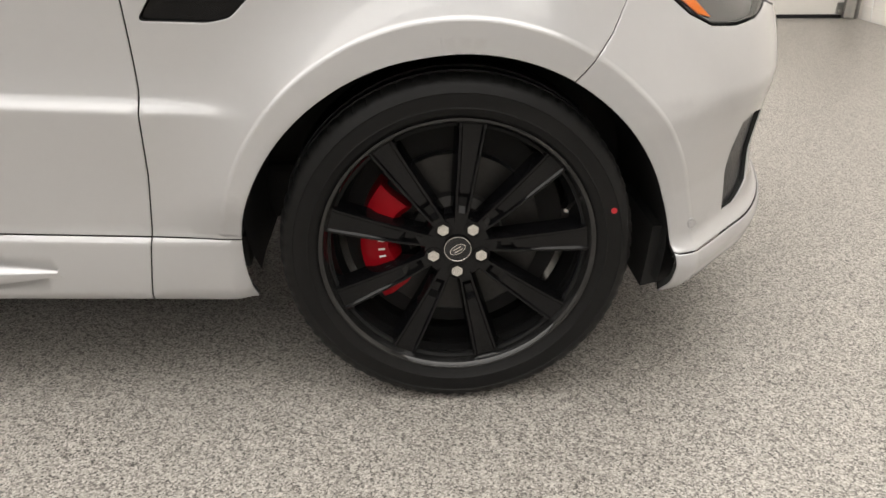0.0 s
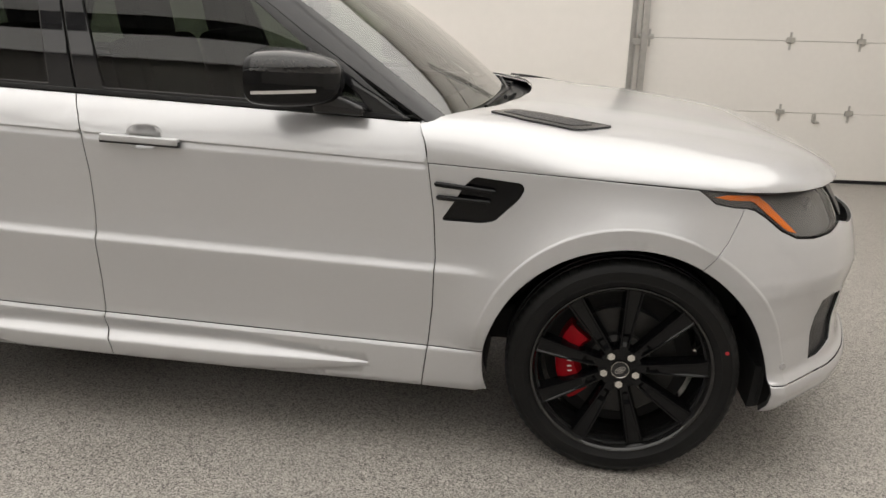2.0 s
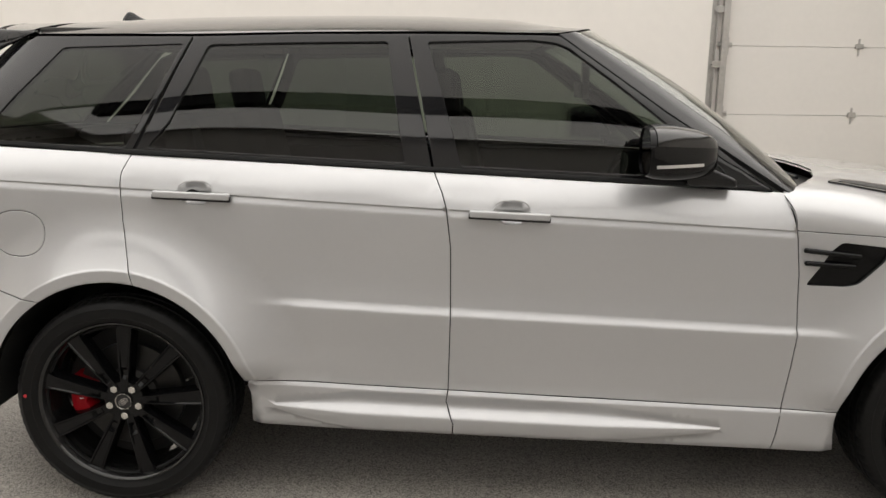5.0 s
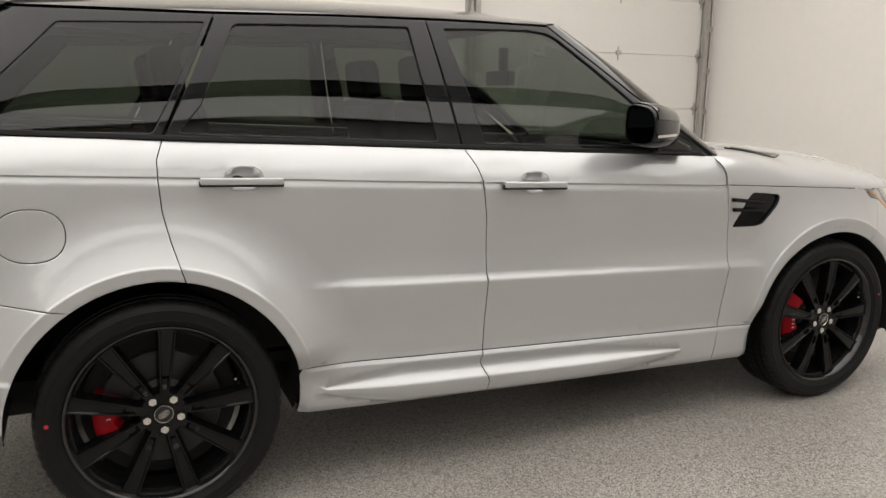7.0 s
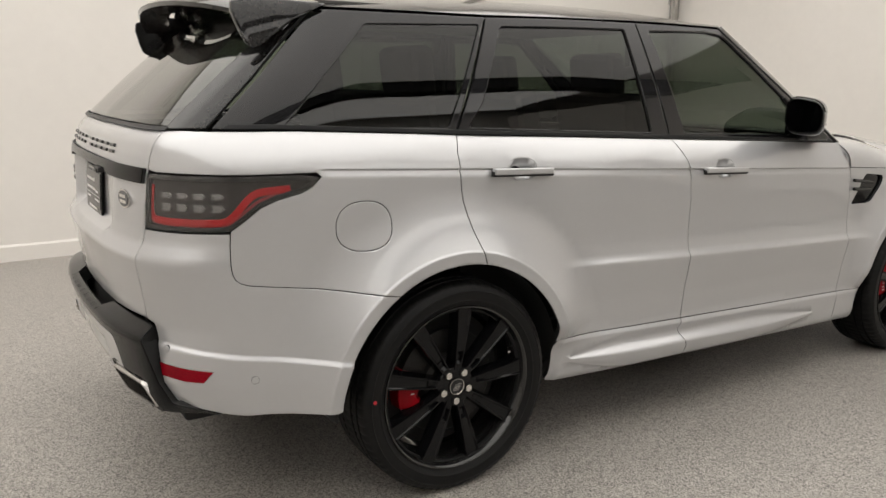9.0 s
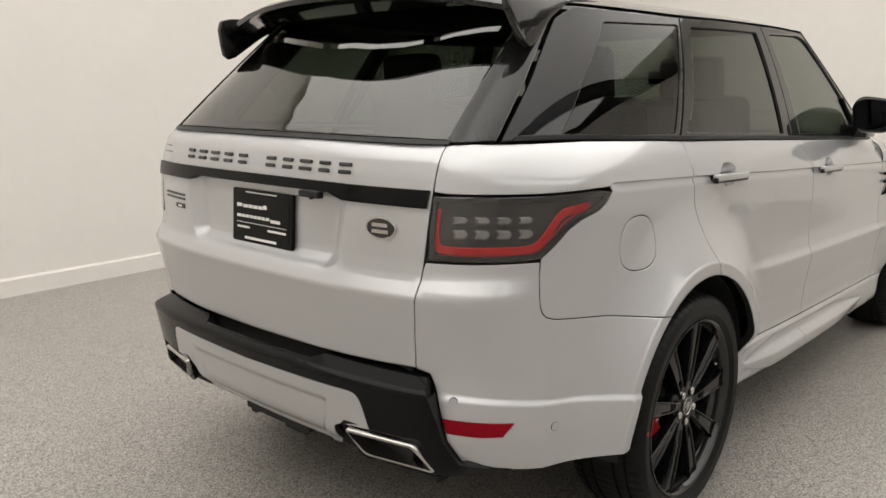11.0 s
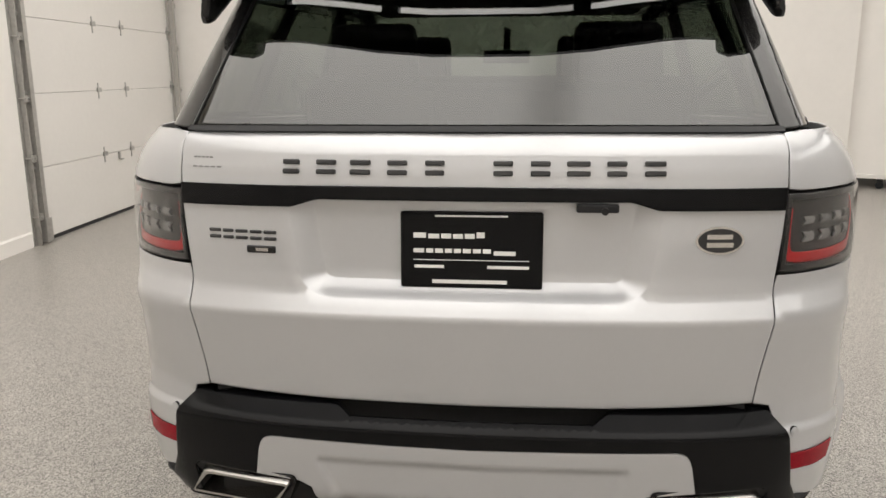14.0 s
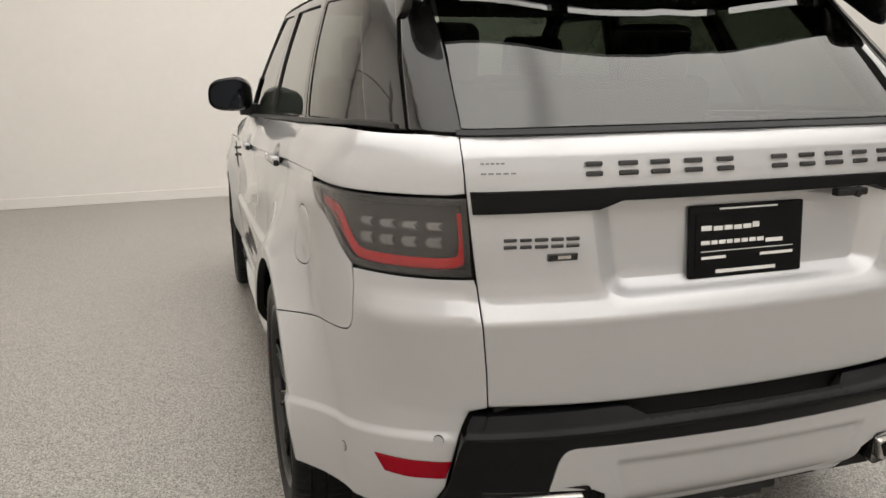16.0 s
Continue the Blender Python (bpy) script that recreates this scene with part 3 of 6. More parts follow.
def body(u, z):
    u, z = np.asarray(u, float), np.asarray(z, float)
    x, y = np.interp(u, STEP, PLAN[:, 0]), np.interp(u, STEP, PLAN[:, 1])
    tx, ty = np.interp(u, STEP, TAN[:, 0]), np.interp(u, STEP, TAN[:, 1])
    ln = np.hypot(tx, ty)
    tx, ty = tx / ln, ty / ln
    nx, ny = ty, -tx
    zz = z + np.interp(z, [0.26, 0.44, 0.7, 1.066, 1.18], [0.022, 0.033, 0.035, 0.0443, 0.041]) * np.clip(x, -2.05, 2.2)
    wd = smooth(-1.02, -0.78, x) * (1 - smooth(0.86, 1.08, x))
    ws = smooth(-1.02, -0.98, x) * (1 - smooth(0.98, 1.02, x))
    low = soft_interp(zz, DOOR_Z, DOOR_D, 0.0035)
    plain = soft_interp(zz, PLAIN_Z, PLAIN_D)
    # the scoop in the lower moulding narrows to a point at both ends
    cres = scoop_width(x)
    zs = 0.348 + (zz - 0.348) / np.maximum(cres, 0.05)
    scoop = np.where((zs > 0.27) & (zs < 0.43), soft_interp(zs, DOOR_Z, DOOR_D, 0.0035) - soft_interp(zs, FLAT_Z, FLAT_D, 0.0035), 0)
    low = np.where(zz < 0.43, soft_interp(zz, FLAT_Z, FLAT_D, 0.0035) + scoop * cres, low)
    w = np.where(zz < 0.445, ws, wd)
    d = plain + (low - plain) * w
    # shoulder is wider set towards the front
    kb = np.interp(x, [-2.3, -2.2, -1.9, -1.42, -0.38, 0.78, 1.2], [1.04, 1.04, 0.98, 0.86, 0.98, 0.78, 0.78])
    d = np.where(zz > 1.066, 0.006 + (d - 0.006) * kb, d)
    # waist groove
    s_ = crease_z(x) - z
    d = d + 0.0085 * smooth(0, 0.004, s_) * (1 - np.clip((s_ - 0.005) / 0.019, 0, 1)) * smooth(-1.95, -1.9, x) * (1 - smooth(0.8, 0.82, x))
    up = smooth(1.06, 1.16, z)
    tail = smooth(0.35 - 0.22 * up, 0.8 + 0.14 * up, -nx)
    nose = smooth(0.3, 0.75, nx)
    d = d + (soft_interp(z, TAIL_Z, TAIL_D, 0.003) - d) * tail
    nd = soft_interp(z, NOSE_Z, NOSE_D, 0.006)
    nw = np.maximum(nose, smooth(1.66, 1.95, x) * (1 - smooth(0.55, 0.95, -nx)))
    nw = np.where(nx > 0, nw, 0)
    d = d + (nd - d) * nw
    # arch flares
    for hx, amp, far in ((HUBF, 0.042, 0.15), (HUBR, 0.080, 0.20)):
        r = np.hypot(x - hx, z - HUBZ)
        f = amp * (1 - np.clip((r - 0.488) / far, 0, 1)) ** 1.7
        f = f + 0.003 * (1 - smooth(0.485, 0.493, r)) - 0.006 * (1 - smooth(0.43, 0.455, r))
        inner = smooth(0.36, 0.52, z) if hx > 0 else smooth(0.40, 0.56, z)
        f = f * np.where((x - hx) * (1 if hx > 0 else -1) < 0, inner, 1.0)
        d = d - f * (np.abs(x - hx) < 0.9)
    # stepped lower rear bumper
    zl = np.interp(x, [-2.4, -2.3, -1.87, -1.75], [0.625, 0.612, 0.556, 0.545])
    st = 0.010 * (1 - smooth(-0.016, 0.004, z - zl)) * (x < -1.6)
    d = d - st * (1 - smooth(0.86, 0.99, -nx))
    return np.stack([x - nx * d, y - ny * d, z], -1)


def tail(w, z):
    """The rear, counted from the middle to both sides."""
    w = np.asarray(w, float)
    a = np.maximum(np.abs(w), 0.03)
    p = body(LONG - a, z)
    p[..., 1] *= w / a
    return p


RECESS_Z, RECESS_W = [0.90, 1.10], [0.380, 0.412]
RECESS_LOW, SLOPE, TURN = 0.912, 0.056, 0.078


def tailgate_surf(w, z):
    p = tail(w, z)
    e1 = np.interp(z, RECESS_Z, RECESS_W) - np.abs(w)
    e2 = 1.6 * (z - RECESS_LOW)
    e = np.where((e1 < TURN) & (e2 < TURN), TURN - np.hypot(TURN - e1, TURN - e2), np.minimum(e1, e2)) / SLOPE
    m = sum(np.clip(e + k, 0, 1) for k in (-0.05, 0, 0.05)) / 3
    p[..., 0] += 0.034 * m * np.clip((1.15 - z) / 0.03, 0, 1)
    return p


GLOW0 = [(0.99, 0, 1.165), (0.975, 0.3, 1.163), (0.93, 0.6, 1.158), (0.865, 0.822, 1.152), (0.79, 0.906, 1.148), (0.60, 0.907, 1.155), (0.2, 0.902, 1.172), (-0.378, 0.894, 1.196), (-0.9, 0.886, 1.217), (-1.416, 0.878, 1.238),
         (-1.85, 0.837, 1.255), (-2.20, 0.766, 1.264), (-2.318, 0.68, 1.260), (-2.372, 0.45, 1.261), (-2.392, 0, 1.262)]
GLOW1 = [(0.22, 0, 1.70), (0.205, 0.3, 1.696), (0.16, 0.55, 1.682), (0.10, 0.70, 1.665), (0.045, 0.741, 1.655), (-0.05, 0.746, 1.656), (-0.25, 0.748, 1.657), (-0.476, 0.748, 1.656), (-0.85, 0.752, 1.65), (-1.221, 0.75, 1.64),
         (-1.6, 0.726, 1.638), (-1.82, 0.69, 1.638), (-1.885, 0.62, 1.64), (-1.925, 0.42, 1.65), (-1.94, 0, 1.655)]
CAB0, CAB1 = catmull(GLOW0, 24), catmull(GLOW1, 24)
CABM = 0.5 * (CAB0 + CAB1)
CSTEP = np.r_[0, np.cumsum(np.linalg.norm(np.diff(CABM, axis=0), axis=1))]
CLONG = CSTEP[-1]
KNOT = CSTEP[::24]


def cab(s, v):
    """The glasshouse: s along the waist from the middle of the windscreen to the middle of the rear window, v from waist (0) to roof (0.5)."""
    s, v = np.asarray(s, float), np.asarray(v, float) * 2
    a = np.stack([np.interp(s, CSTEP, CAB0[:, i]) for i in range(3)], -1)
    b = np.stack([np.interp(s, CSTEP, CAB1[:, i]) for i in range(3)], -1)
    p = a + (b - a) * v[..., None]
    bulge = 4 * v * (1 - v)
    fr = 1 - smooth(KNOT[3] - 0.1, KNOT[4], s)
    sd = smooth(KNOT[3], KNOT[5], s) * (1 - smooth(KNOT[10], KNOT[12], s))
    rr = smooth(KNOT[11], KNOT[13], s)
    p[..., 1] += 0.014 * bulge * sd
    p[..., 0] += 0.022 * bulge * fr - 0.012 * bulge * rr
    p[..., 2] += 0.022 * bulge * fr + 0.008 * bulge * rr
    return p


def cab_full(w, v):
    """The rear window side of the glasshouse, counted from the middle to both sides."""
    w = np.asarray(w, float)
    a = np.maximum(np.abs(w), 0.03)
    p = cab(CLONG - a, v)
    p[..., 1] *= w / a
    return p


def screen_full(w, v):
    w = np.asarray(w, float)
    a = np.maximum(np.abs(w), 0.03)
    p = cab(a, v)
    p[..., 1] *= w / a
    return p


def on_cab(pts):
    """Side-view places (x, z) as places on the glasshouse."""
    out = []
    for x, z in pts:
        lo, hi = KNOT[3], CLONG
        for _ in range(40):
            s = 0.5 * (lo + hi)
            z0, z1 = np.interp(s, CSTEP, CAB0[:, 2]), np.interp(s, CSTEP, CAB1[:, 2])
            v = (z - z0) / (z1 - z0)
            xx = np.interp(s, CSTEP, CAB0[:, 0]) * (1 - v) + np.interp(s, CSTEP, CAB1[:, 0]) * v
            if xx > x:
                lo = s
            else:
                hi = s
        out.append((s, v / 2))
    return np.array(out)


def on_side(pts, h=0.03):
    """Side-view places (x, z) as places on the body, with the edges kept straight in the side view."""
    q = resample_open(pts, h)
    return np.stack([line_u(q[:, 0]), q[:, 1]], 1)


def arch(hx, a0, a1, r=None, n=24):
    if r is None:
        rr = [float(np.interp(a, [-14, 8, 27, 61, 100, 128, 150, 176], [0.45, 0.438, 0.430, 0.426, 0.421, 0.430, 0.440, 0.452])) if hx > 0 else 0.446 for a in np.linspace(a0, a1, n)]
        return [(hx + k * math.cos(math.radians(a)), HUBZ + k * math.sin(math.radians(a))) for k, a in zip(rr, np.linspace(a0, a1, n))]
    return [(hx + r * math.cos(math.radians(a)), HUBZ + r * math.sin(math.radians(a))) for a in np.linspace(a0, a1, n)]


def belt_line(x0, x1, n=10, drop=0.0):
    return [(x, float(belt_z(x)) - drop) for x in np.linspace(x0, x1, n)]


def sill_line(x0, x1, n=8, drop=0.0):
    return [(x, float(sill_z(x)) - drop) for x in np.linspace(x0, x1, n)]


def rows(x0, x1, zf, offs, h=0.012):
    """Fine rows of points that follow a crease."""
    x = np.arange(min(x0, x1), max(x0, x1), h)
    return [np.stack([line_u(x), zf(x) + o], 1) for o in offs]


CREASE = (0.012, 0.005, 0.0015, -0.0005, -0.0025, -0.0045, -0.008, -0.013, -0.018, -0.024, -0.032)


def door_rows(x0, x1):
    return rows(x0, x1, crease_z, CREASE) + rows(x0, x1, lambda x: 0.705 - 0.035 * x, (-0.045, -0.025, -0.013, -0.006, -0.002, 0.001, 0.004, 0.0075, 0.011, 0.017, 0.023, 0.028, 0.033, 0.04, 0.05, 0.07, 0.09))


def sill_rows(x0, x1):
    edge = rows(x0, x1, sill_z, (-0.004, -0.0075, -0.0105, -0.0135, -0.017, -0.022, -0.03, -0.15, -0.165))
    scoop = [rows(-0.925, 0.62, lambda x, lv=lv: 0.348 + (lv - 0.348) * scoop_width(x) - 0.0275 * x, (0.0,), 0.008)[0] for lv in (0.275, 0.285, 0.297, 0.31, 0.323, 0.335, 0.341, 0.345, 0.351, 0.359, 0.367, 0.372, 0.377, 0.382, 0.387, 0.394, 0.402, 0.411)]
    return edge + scoop


def arch_rows(hx):
    return [np.stack([line_u(np.array([p[0] for p in q])), np.array([p[1] for p in q])], 1) for q in [arch(hx, 4, 176, r, 190) for r in (0.458, 0.468, 0.477, 0.483, 0.487, 0.491, 0.496, 0.503, 0.515, 0.53, 0.55)]]


def cup_at(x0, x1, z0, z1):
    cx, cz = (x0 + x1) / 2 + 0.008, (z0 + z1) / 2 + 0.007
    return np.array([(float(line_u(cx + 0.058 * sup(math.cos(t), 0.75))), cz + 0.037 * sup(math.sin(t), 0.75)) for t in np.linspace(0, 2 * math.pi, 36, endpoint=False)]), (float(line_u(cx)), cz)


def sup(t, p):
    return math.copysign(abs(t) ** p, t)


HANDLES = [(-0.256, 0.008, 1.069, 1.060), (-1.316, -1.057, 1.114, 1.106)]


def handle_cup(sg, k):
    poly, (cu, cz) = cup_at(*HANDLES[k])
    def bowl(u, z):
        p = body(u, z)
        r = np.clip(((u - cu) / 0.058) ** 2 + ((z - cz) / 0.037) ** 2, 0, 1)
        p[..., 1] -= 0.024 * (1 - r ** 1.5)
        return p
    panel("handle_cup", poly, bowl, PAINT, car, sg, gap=-0.001, depth=0.003, res=0.012, lift=-0.001, label="recessed cup behind the door handle", tilt=0.0)


LAMPGREY = mat("lamp_grey", (0.3, 0.3, 0.3), 0.25, 0.5, vary=0.15)
REFLECT = mat("reflector_red", (0.24, 0.002, 0.010), 0.25, spec=0.12, vary=0.3, grain=200)
car = tagged(new("suv"), "parked silver sport utility vehicle with gloss black roof, wheels and trim", "car")
car.scale = (1, 0.955, 1)

B_GAP = [(-0.378, 1.196), (-0.348, 1.13), (-0.333, 1.081), (-0.317, 0.95), (-0.314, 0.72), (-0.319, 0.447)]
F_GAP = [(0.782, 1.148), (0.803, 1.09), (0.816, 1.03), (0.836, 0.88), (0.845, 0.72), (0.838, 0.55), (0.824, 0.409)]
C_GAP = [(-1.416, 1.238), (-1.437, 1.18), (-1.437, 1.12), (-1.43, 1.02), (-1.41, 0.93)]
LAMP_LOW = [(-1.936, 1.128), (-1.965, 1.10), (-1.998, 1.083), (-2.07, 1.066), (-2.12, 1.045), (-2.17, 1.005), (-2.205, 0.978)]
LAMP_TOP = 1.141
SEAM = [(-2.208, 0.93), (-2.207, 0.875), (-2.204, 0.85), (-2.197, 0.833), (-2.184, 0.821), (-2.16, 0.8135), (-2.10, 0.8055), (-1.95, 0.785)]


def low_z(x):
    return float(np.interp(-x, [-1.0, -0.8, 0.3, 1.0], [0.246, 0.252, 0.272, 0.29]))


def both(fn):
    for sg in (-1, 1):
        fn(sg)


def sides(sg):
    # doors
    panel("front_door", on_side(belt_line(0.782, -0.378) + B_GAP[1:] + sill_line(-0.319, 0.824) + F_GAP[::-1][1:-1]), body, PAINT, car, sg, gap=0.0018, depth=0.03, label="silver painted front door skin", lines=door_rows(-0.4, 0.86), holes=[cup_at(*HANDLES[0])[0]])
    handle_cup(sg, 0)
    handle_cup(sg, 1)
    a = math.degrees(math.atan2(0.81 - HUBZ, -1.375 - HUBR))
    e = math.degrees(math.atan2(sill_z(-1.01) - HUBZ, -1.012 - HUBR))
    panel("rear_door", on_side(belt_line(-0.378, -1.416) + C_GAP[1:] + arch(HUBR, a, e) + sill_line(-1.0, -0.319) + B_GAP[::-1][1:-1]), body, PAINT, car, sg, gap=0.0018, depth=0.03, label="silver painted rear door skin", lines=door_rows(-1.44, -0.3) + arch_rows(HUBR), holes=[cup_at(*HANDLES[1])[0]])
    # lower door mouldings
    panel("door_moulding", on_side(sill_line(0.824, -0.319) + [(-0.326, 0.40), (-0.30, 0.33), (-0.303, 0.272)] + [(x, low_z(x)) for x in np.linspace(-0.303, 0.803, 10)][1:]), body, PAINT, car, sg, gap=0.0018, depth=0.02, res=0.03, label="sculpted silver moulding below the door", lines=sill_rows(-1.0, 0.84))
    panel("door_moulding", on_side(sill_line(-0.319, -1.012) + arch(HUBR, math.degrees(math.atan2(0.469 - HUBZ, 0.449)), -10, n=8)[1:] + [(x, low_z(x)) for x in np.linspace(-1.018, -0.303, 8)] + [(-0.30, 0.33), (-0.326, 0.40)]), body, PAINT, car, sg, gap=0.0018, depth=0.02, res=0.03, label="sculpted silver moulding below the door", lines=sill_rows(-1.0, 0.84))
    panel("fender_moulding", on_side(sill_line(1.008, 0.824) + [(0.803, 0.252)] + [(x, low_z(x)) for x in np.linspace(0.803, 1.028, 4)][1:] + arch(HUBF, 196, 176, n=6)), body, PAINT, car, sg, res=0.02)
    # front fender
    gapz = lambda x: 1.03 - 0.055 * (x - 0.816)
    f = F_GAP[2:] + sill_line(0.824, 1.009)[1:-1] + arch(HUBF, 176, 60, n=34) + [(1.745, 0.83), (1.80, 0.926), (1.76, 0.930), (1.70, 0.943), (1.66, 0.975), (1.645, gapz(1.645))] + [(x, gapz(x)) for x in np.linspace(1.6, 0.816, 12)][:-1]
    vent = [(0.862, 0.848), (0.99, 0.846), (1.03, 0.855), (1.105, 0.93), (1.12, 0.962), (1.108, 0.978), (0.965, 0.992), (0.935, 0.965), (0.90, 0.905)]
    panel("front_fender", on_side(f), body, PAINT, car, sg, depth=0.03, holes=[rounded(on_side(vent + vent[:1], 0.5)[:-1], 0.012)], lines=arch_rows(HUBF) + rows(0.84, 1.1, lambda x: 0.705 - 0.035 * x, (-0.03, -0.012, -0.005, 0.0, 0.007, 0.016, 0.026, 0.04, 0.06)), label="silver front fender with flared wheel arch")
    back = panel("side_vent", rounded(on_side(offset(np.array(vent), -0.006), 0.5), 0.014), body, RIM, car, sg, gap=0, depth=0.004, lift=-0.016, res=0.03, label="gloss black side vent behind the wheel arch")
    for (x0, z0, x1, z1) in ((0.838, 0.968, 1.03, 0.947), (0.845, 0.925, 1.015, 0.913)):
        c0, c1 = body(line_u(x0), z0), body(line_u(x1), z1)
        bm = rod((c0[0], sg * (c0[1] + 0.012), c0[2]), (c1[0], sg * (c1[1] - 0.002), c1[2]), 0.0085, 12, 0.004)
        part("vent_blade", bm, RIM, car, "gloss black blade across the side vent", smooth=True)
    # rear quarter with fuel flap
    flap = [(-1.798 + 0.095 * math.copysign(abs(math.cos(t)) ** 0.86, math.cos(t)), 0.968 + 0.078 * math.copysign(abs(math.sin(t)) ** 0.86, math.sin(t))) for t in np.linspace(0, 2 * math.pi, 40, endpoint=False)]
    a2 = math.degrees(math.atan2(0.751 - HUBZ, -1.712 - HUBR))
    q = [(-1.416, 1.238)] + belt_line(-1.5, -2.1, 6)
    qs = on_side(q)
    rear_edge = [(float(tail_u(y)), z) for y, z in ((0.76, 1.262), (0.70, 1.258), (0.693, 1.22), (0.688, 1.18), (0.686, LAMP_TOP + 0.004))]
    lamp_edge = [(float(tail_u(y)), LAMP_TOP) for y in (0.72, 0.78)] + [(float(line_u(x)), LAMP_TOP) for x in (-2.28, -2.2, -2.1, -2.0, -1.95)] + [tuple(p) for p in on_side(LAMP_LOW, 0.5)]
    rest = on_side(SEAM + arch(HUBR, a2, a, n=10) + C_GAP[::-1][:-1])
    poly = np.vstack([qs, np.array(rear_edge), np.array(lamp_edge), rest])
    panel("rear_quarter", poly, body, PAINT, car, sg, depth=0.02, holes=[on_side(flap, 0.5)], lines=arch_rows(HUBR) + rows(-1.95, -1.4, crease_z, CREASE), label="silver rear quarter panel with flared wheel arch")
    panel("fuel_flap", on_side(flap, 0.5), body, PAINT, car, sg, label="oval silver fuel flap")
    # rear bumper corner
    up = [(float(tail_u(y)), z) for y, z in ((0.655, 0.972), (0.66, 0.972))]
    b = on_side(SEAM + arch(HUBR, a2, 177, n=16) + [(-1.925, 0.392), (-2.05, 0.398), (-2.18, 0.400)])
    low = [(float(line_u(x)), z) for x, z in ((-2.245, 0.408), (-2.30, 0.42))] + [(float(tail_u(y)), z) for y, z in ((0.76, 0.44), (0.728, 0.50), (0.714, 0.56), (0.702, 0.61), (0.693, 0.64), (0.678, 0.672), (0.638, 0.68), (0.642, 0.76), (0.652, 0.87), (0.662, 0.95), (0.668, 0.968))]
    top = [(float(tail_u(y)), 0.968) for y in (0.74, 0.80)] + [(float(line_u(x)), 0.970) for x in (-2.25, -2.2065)]
    rf = [(float(tail_u(y)), z) for y, z in ((0.716, 0.560), (0.728, 0.522), (0.80, 0.514))] + [(float(line_u(x)), z) for x, z in ((-2.285, 0.514), (-2.262, 0.549))] + [(float(tail_u(0.80)), 0.553)]
    rb = np.vstack([b, np.array(low), np.array(top)])
    panel("rear_bumper", rb, body, PAINT, car, sg, depth=0.025, res=0.024, lines=arch_rows(HUBR) + rows(-2.40, -1.75, lambda x: np.interp(x, [-2.4, -2.3, -1.87, -1.75], [0.625, 0.612, 0.556, 0.545]), (0.012, 0.005, 0.002, -0.002, -0.006, -0.01, -0.013, -0.018, -0.025), 0.012), label="silver rear bumper corner with a stepped lower edge")
    panel("reflector", np.array(rf), body, REFLECT, car, sg, gap=0, depth=0.004, lift=0.004, res=0.015, label="red bumper reflector")
    for uu, z in ((float(line_u(-2.155)), 0.52), (float(tail_u(0.742)), 0.606)):
        p0, p1 = body(uu, z), body(uu + 0.002, z)
        t = p1 - p0
        nr = Vector((t[1], -t[0], 0)).normalized()
        c = Vector(p0)
        bm = rod(c - nr * 0.006, c + nr * 0.0025, 0.0115, 20, 0.001)
        bm = join(bm, rod(c, c + nr * 0.0036, 0.007, 16))
        if sg < 0:
            bm.transform(Matrix.Diagonal((1, -1, 1, 1)))
        ps = part("parking_sensor", bm, PAINT, car, smooth=True)
        bm = rod(c - nr * 0.006, c + nr * (0.0012 if z < 0.55 else -0.001), 0.0124, 24)
        if sg < 0:
            bm.transform(Matrix.Diagonal((1, -1, 1, 1)))
        part("seal_ring", bm, DARK, ps, smooth=True, angle=0.5)
    # tail lamp
    lo_edge = [tuple(p) for p in on_side(LAMP_LOW, 0.5)]
    lampp = [(float(tail_u(0.683)), LAMP_TOP - 0.004)] + [(float(tail_u(y)), LAMP_TOP - 0.004) for y in (0.72, 0.78)] + [(float(line_u(x)), LAMP_TOP - 0.004) for x in (-2.28, -2.2, -2.1, -2.0)] + lo_edge + [(float(line_u(x)), 0.972) for x in (-2.25,)] + [(float(tail_u(y)), 0.972) for y in (0.80, 0.74, 0.672)]
    lampp = np.array(lampp)
    tl = panel("tail_lamp", lampp, body, LAMPDARK, car, sg, depth=0.01, lift=-0.016, res=0.03, label="dark tail lamp with a red light band")
    panel("lens", lampp, body, LAMPGLASS, tl, sg, depth=0.012, lift=0.003, res=0.03, label="smoked clear lens")
    fram = offset(lampp if area(lampp) > 0 else lampp[::-1], 0.016)
    panel("bezel", lampp, body, GLOSS_BLACK, tl, sg, depth=0.01, lift=-0.002, res=0.03, holes=[fram], gap=0.001)
    def band(ptsu, width):
        c = catmull(ptsu, 6)
        t = np.gradient(c, axis=0)
        t /= np.linalg.norm(t, axis=1)[:, None]
        nn = np.stack([-t[:, 1], t[:, 0]], 1) * width / 2
        return np.vstack([c + nn, (c - nn)[::-1]])
    T, L = lambda y: float(tail_u(y)), lambda x: float(line_u(x))
    panel("light_band", band([(T(0.695), 1.105), (T(0.69), 1.05), (T(0.695), 1.012), (T(0.72), 1.0), (T(0.80), 0.998), (L(-2.25), 1.0), (L(-2.222), 1.004), (L(-2.20), 1.018), (L(-2.158), 1.066), (L(-2.137), 1.083), (L(-2.11), 1.091), (L(-2.03), 1.097)], 0.022), body, LAMPRED, tl, sg, gap=0, depth=0.004, lift=-0.010, res=0.02, label="red light band")
    panel("light_band", band([(L(-2.23), 0.99), (L(-2.19), 1.005), (L(-2.13), 1.055), (L(-2.08), 1.075), (L(-2.04), 1.083)], 0.018), body, mat("dim_red", (0.30, 0.016, 0.025), 0.3, coat=1), tl, sg, gap=0, depth=0.004, lift=-0.011, res=0.02)
    u0, u1 = T(0.725), L(-2.215)
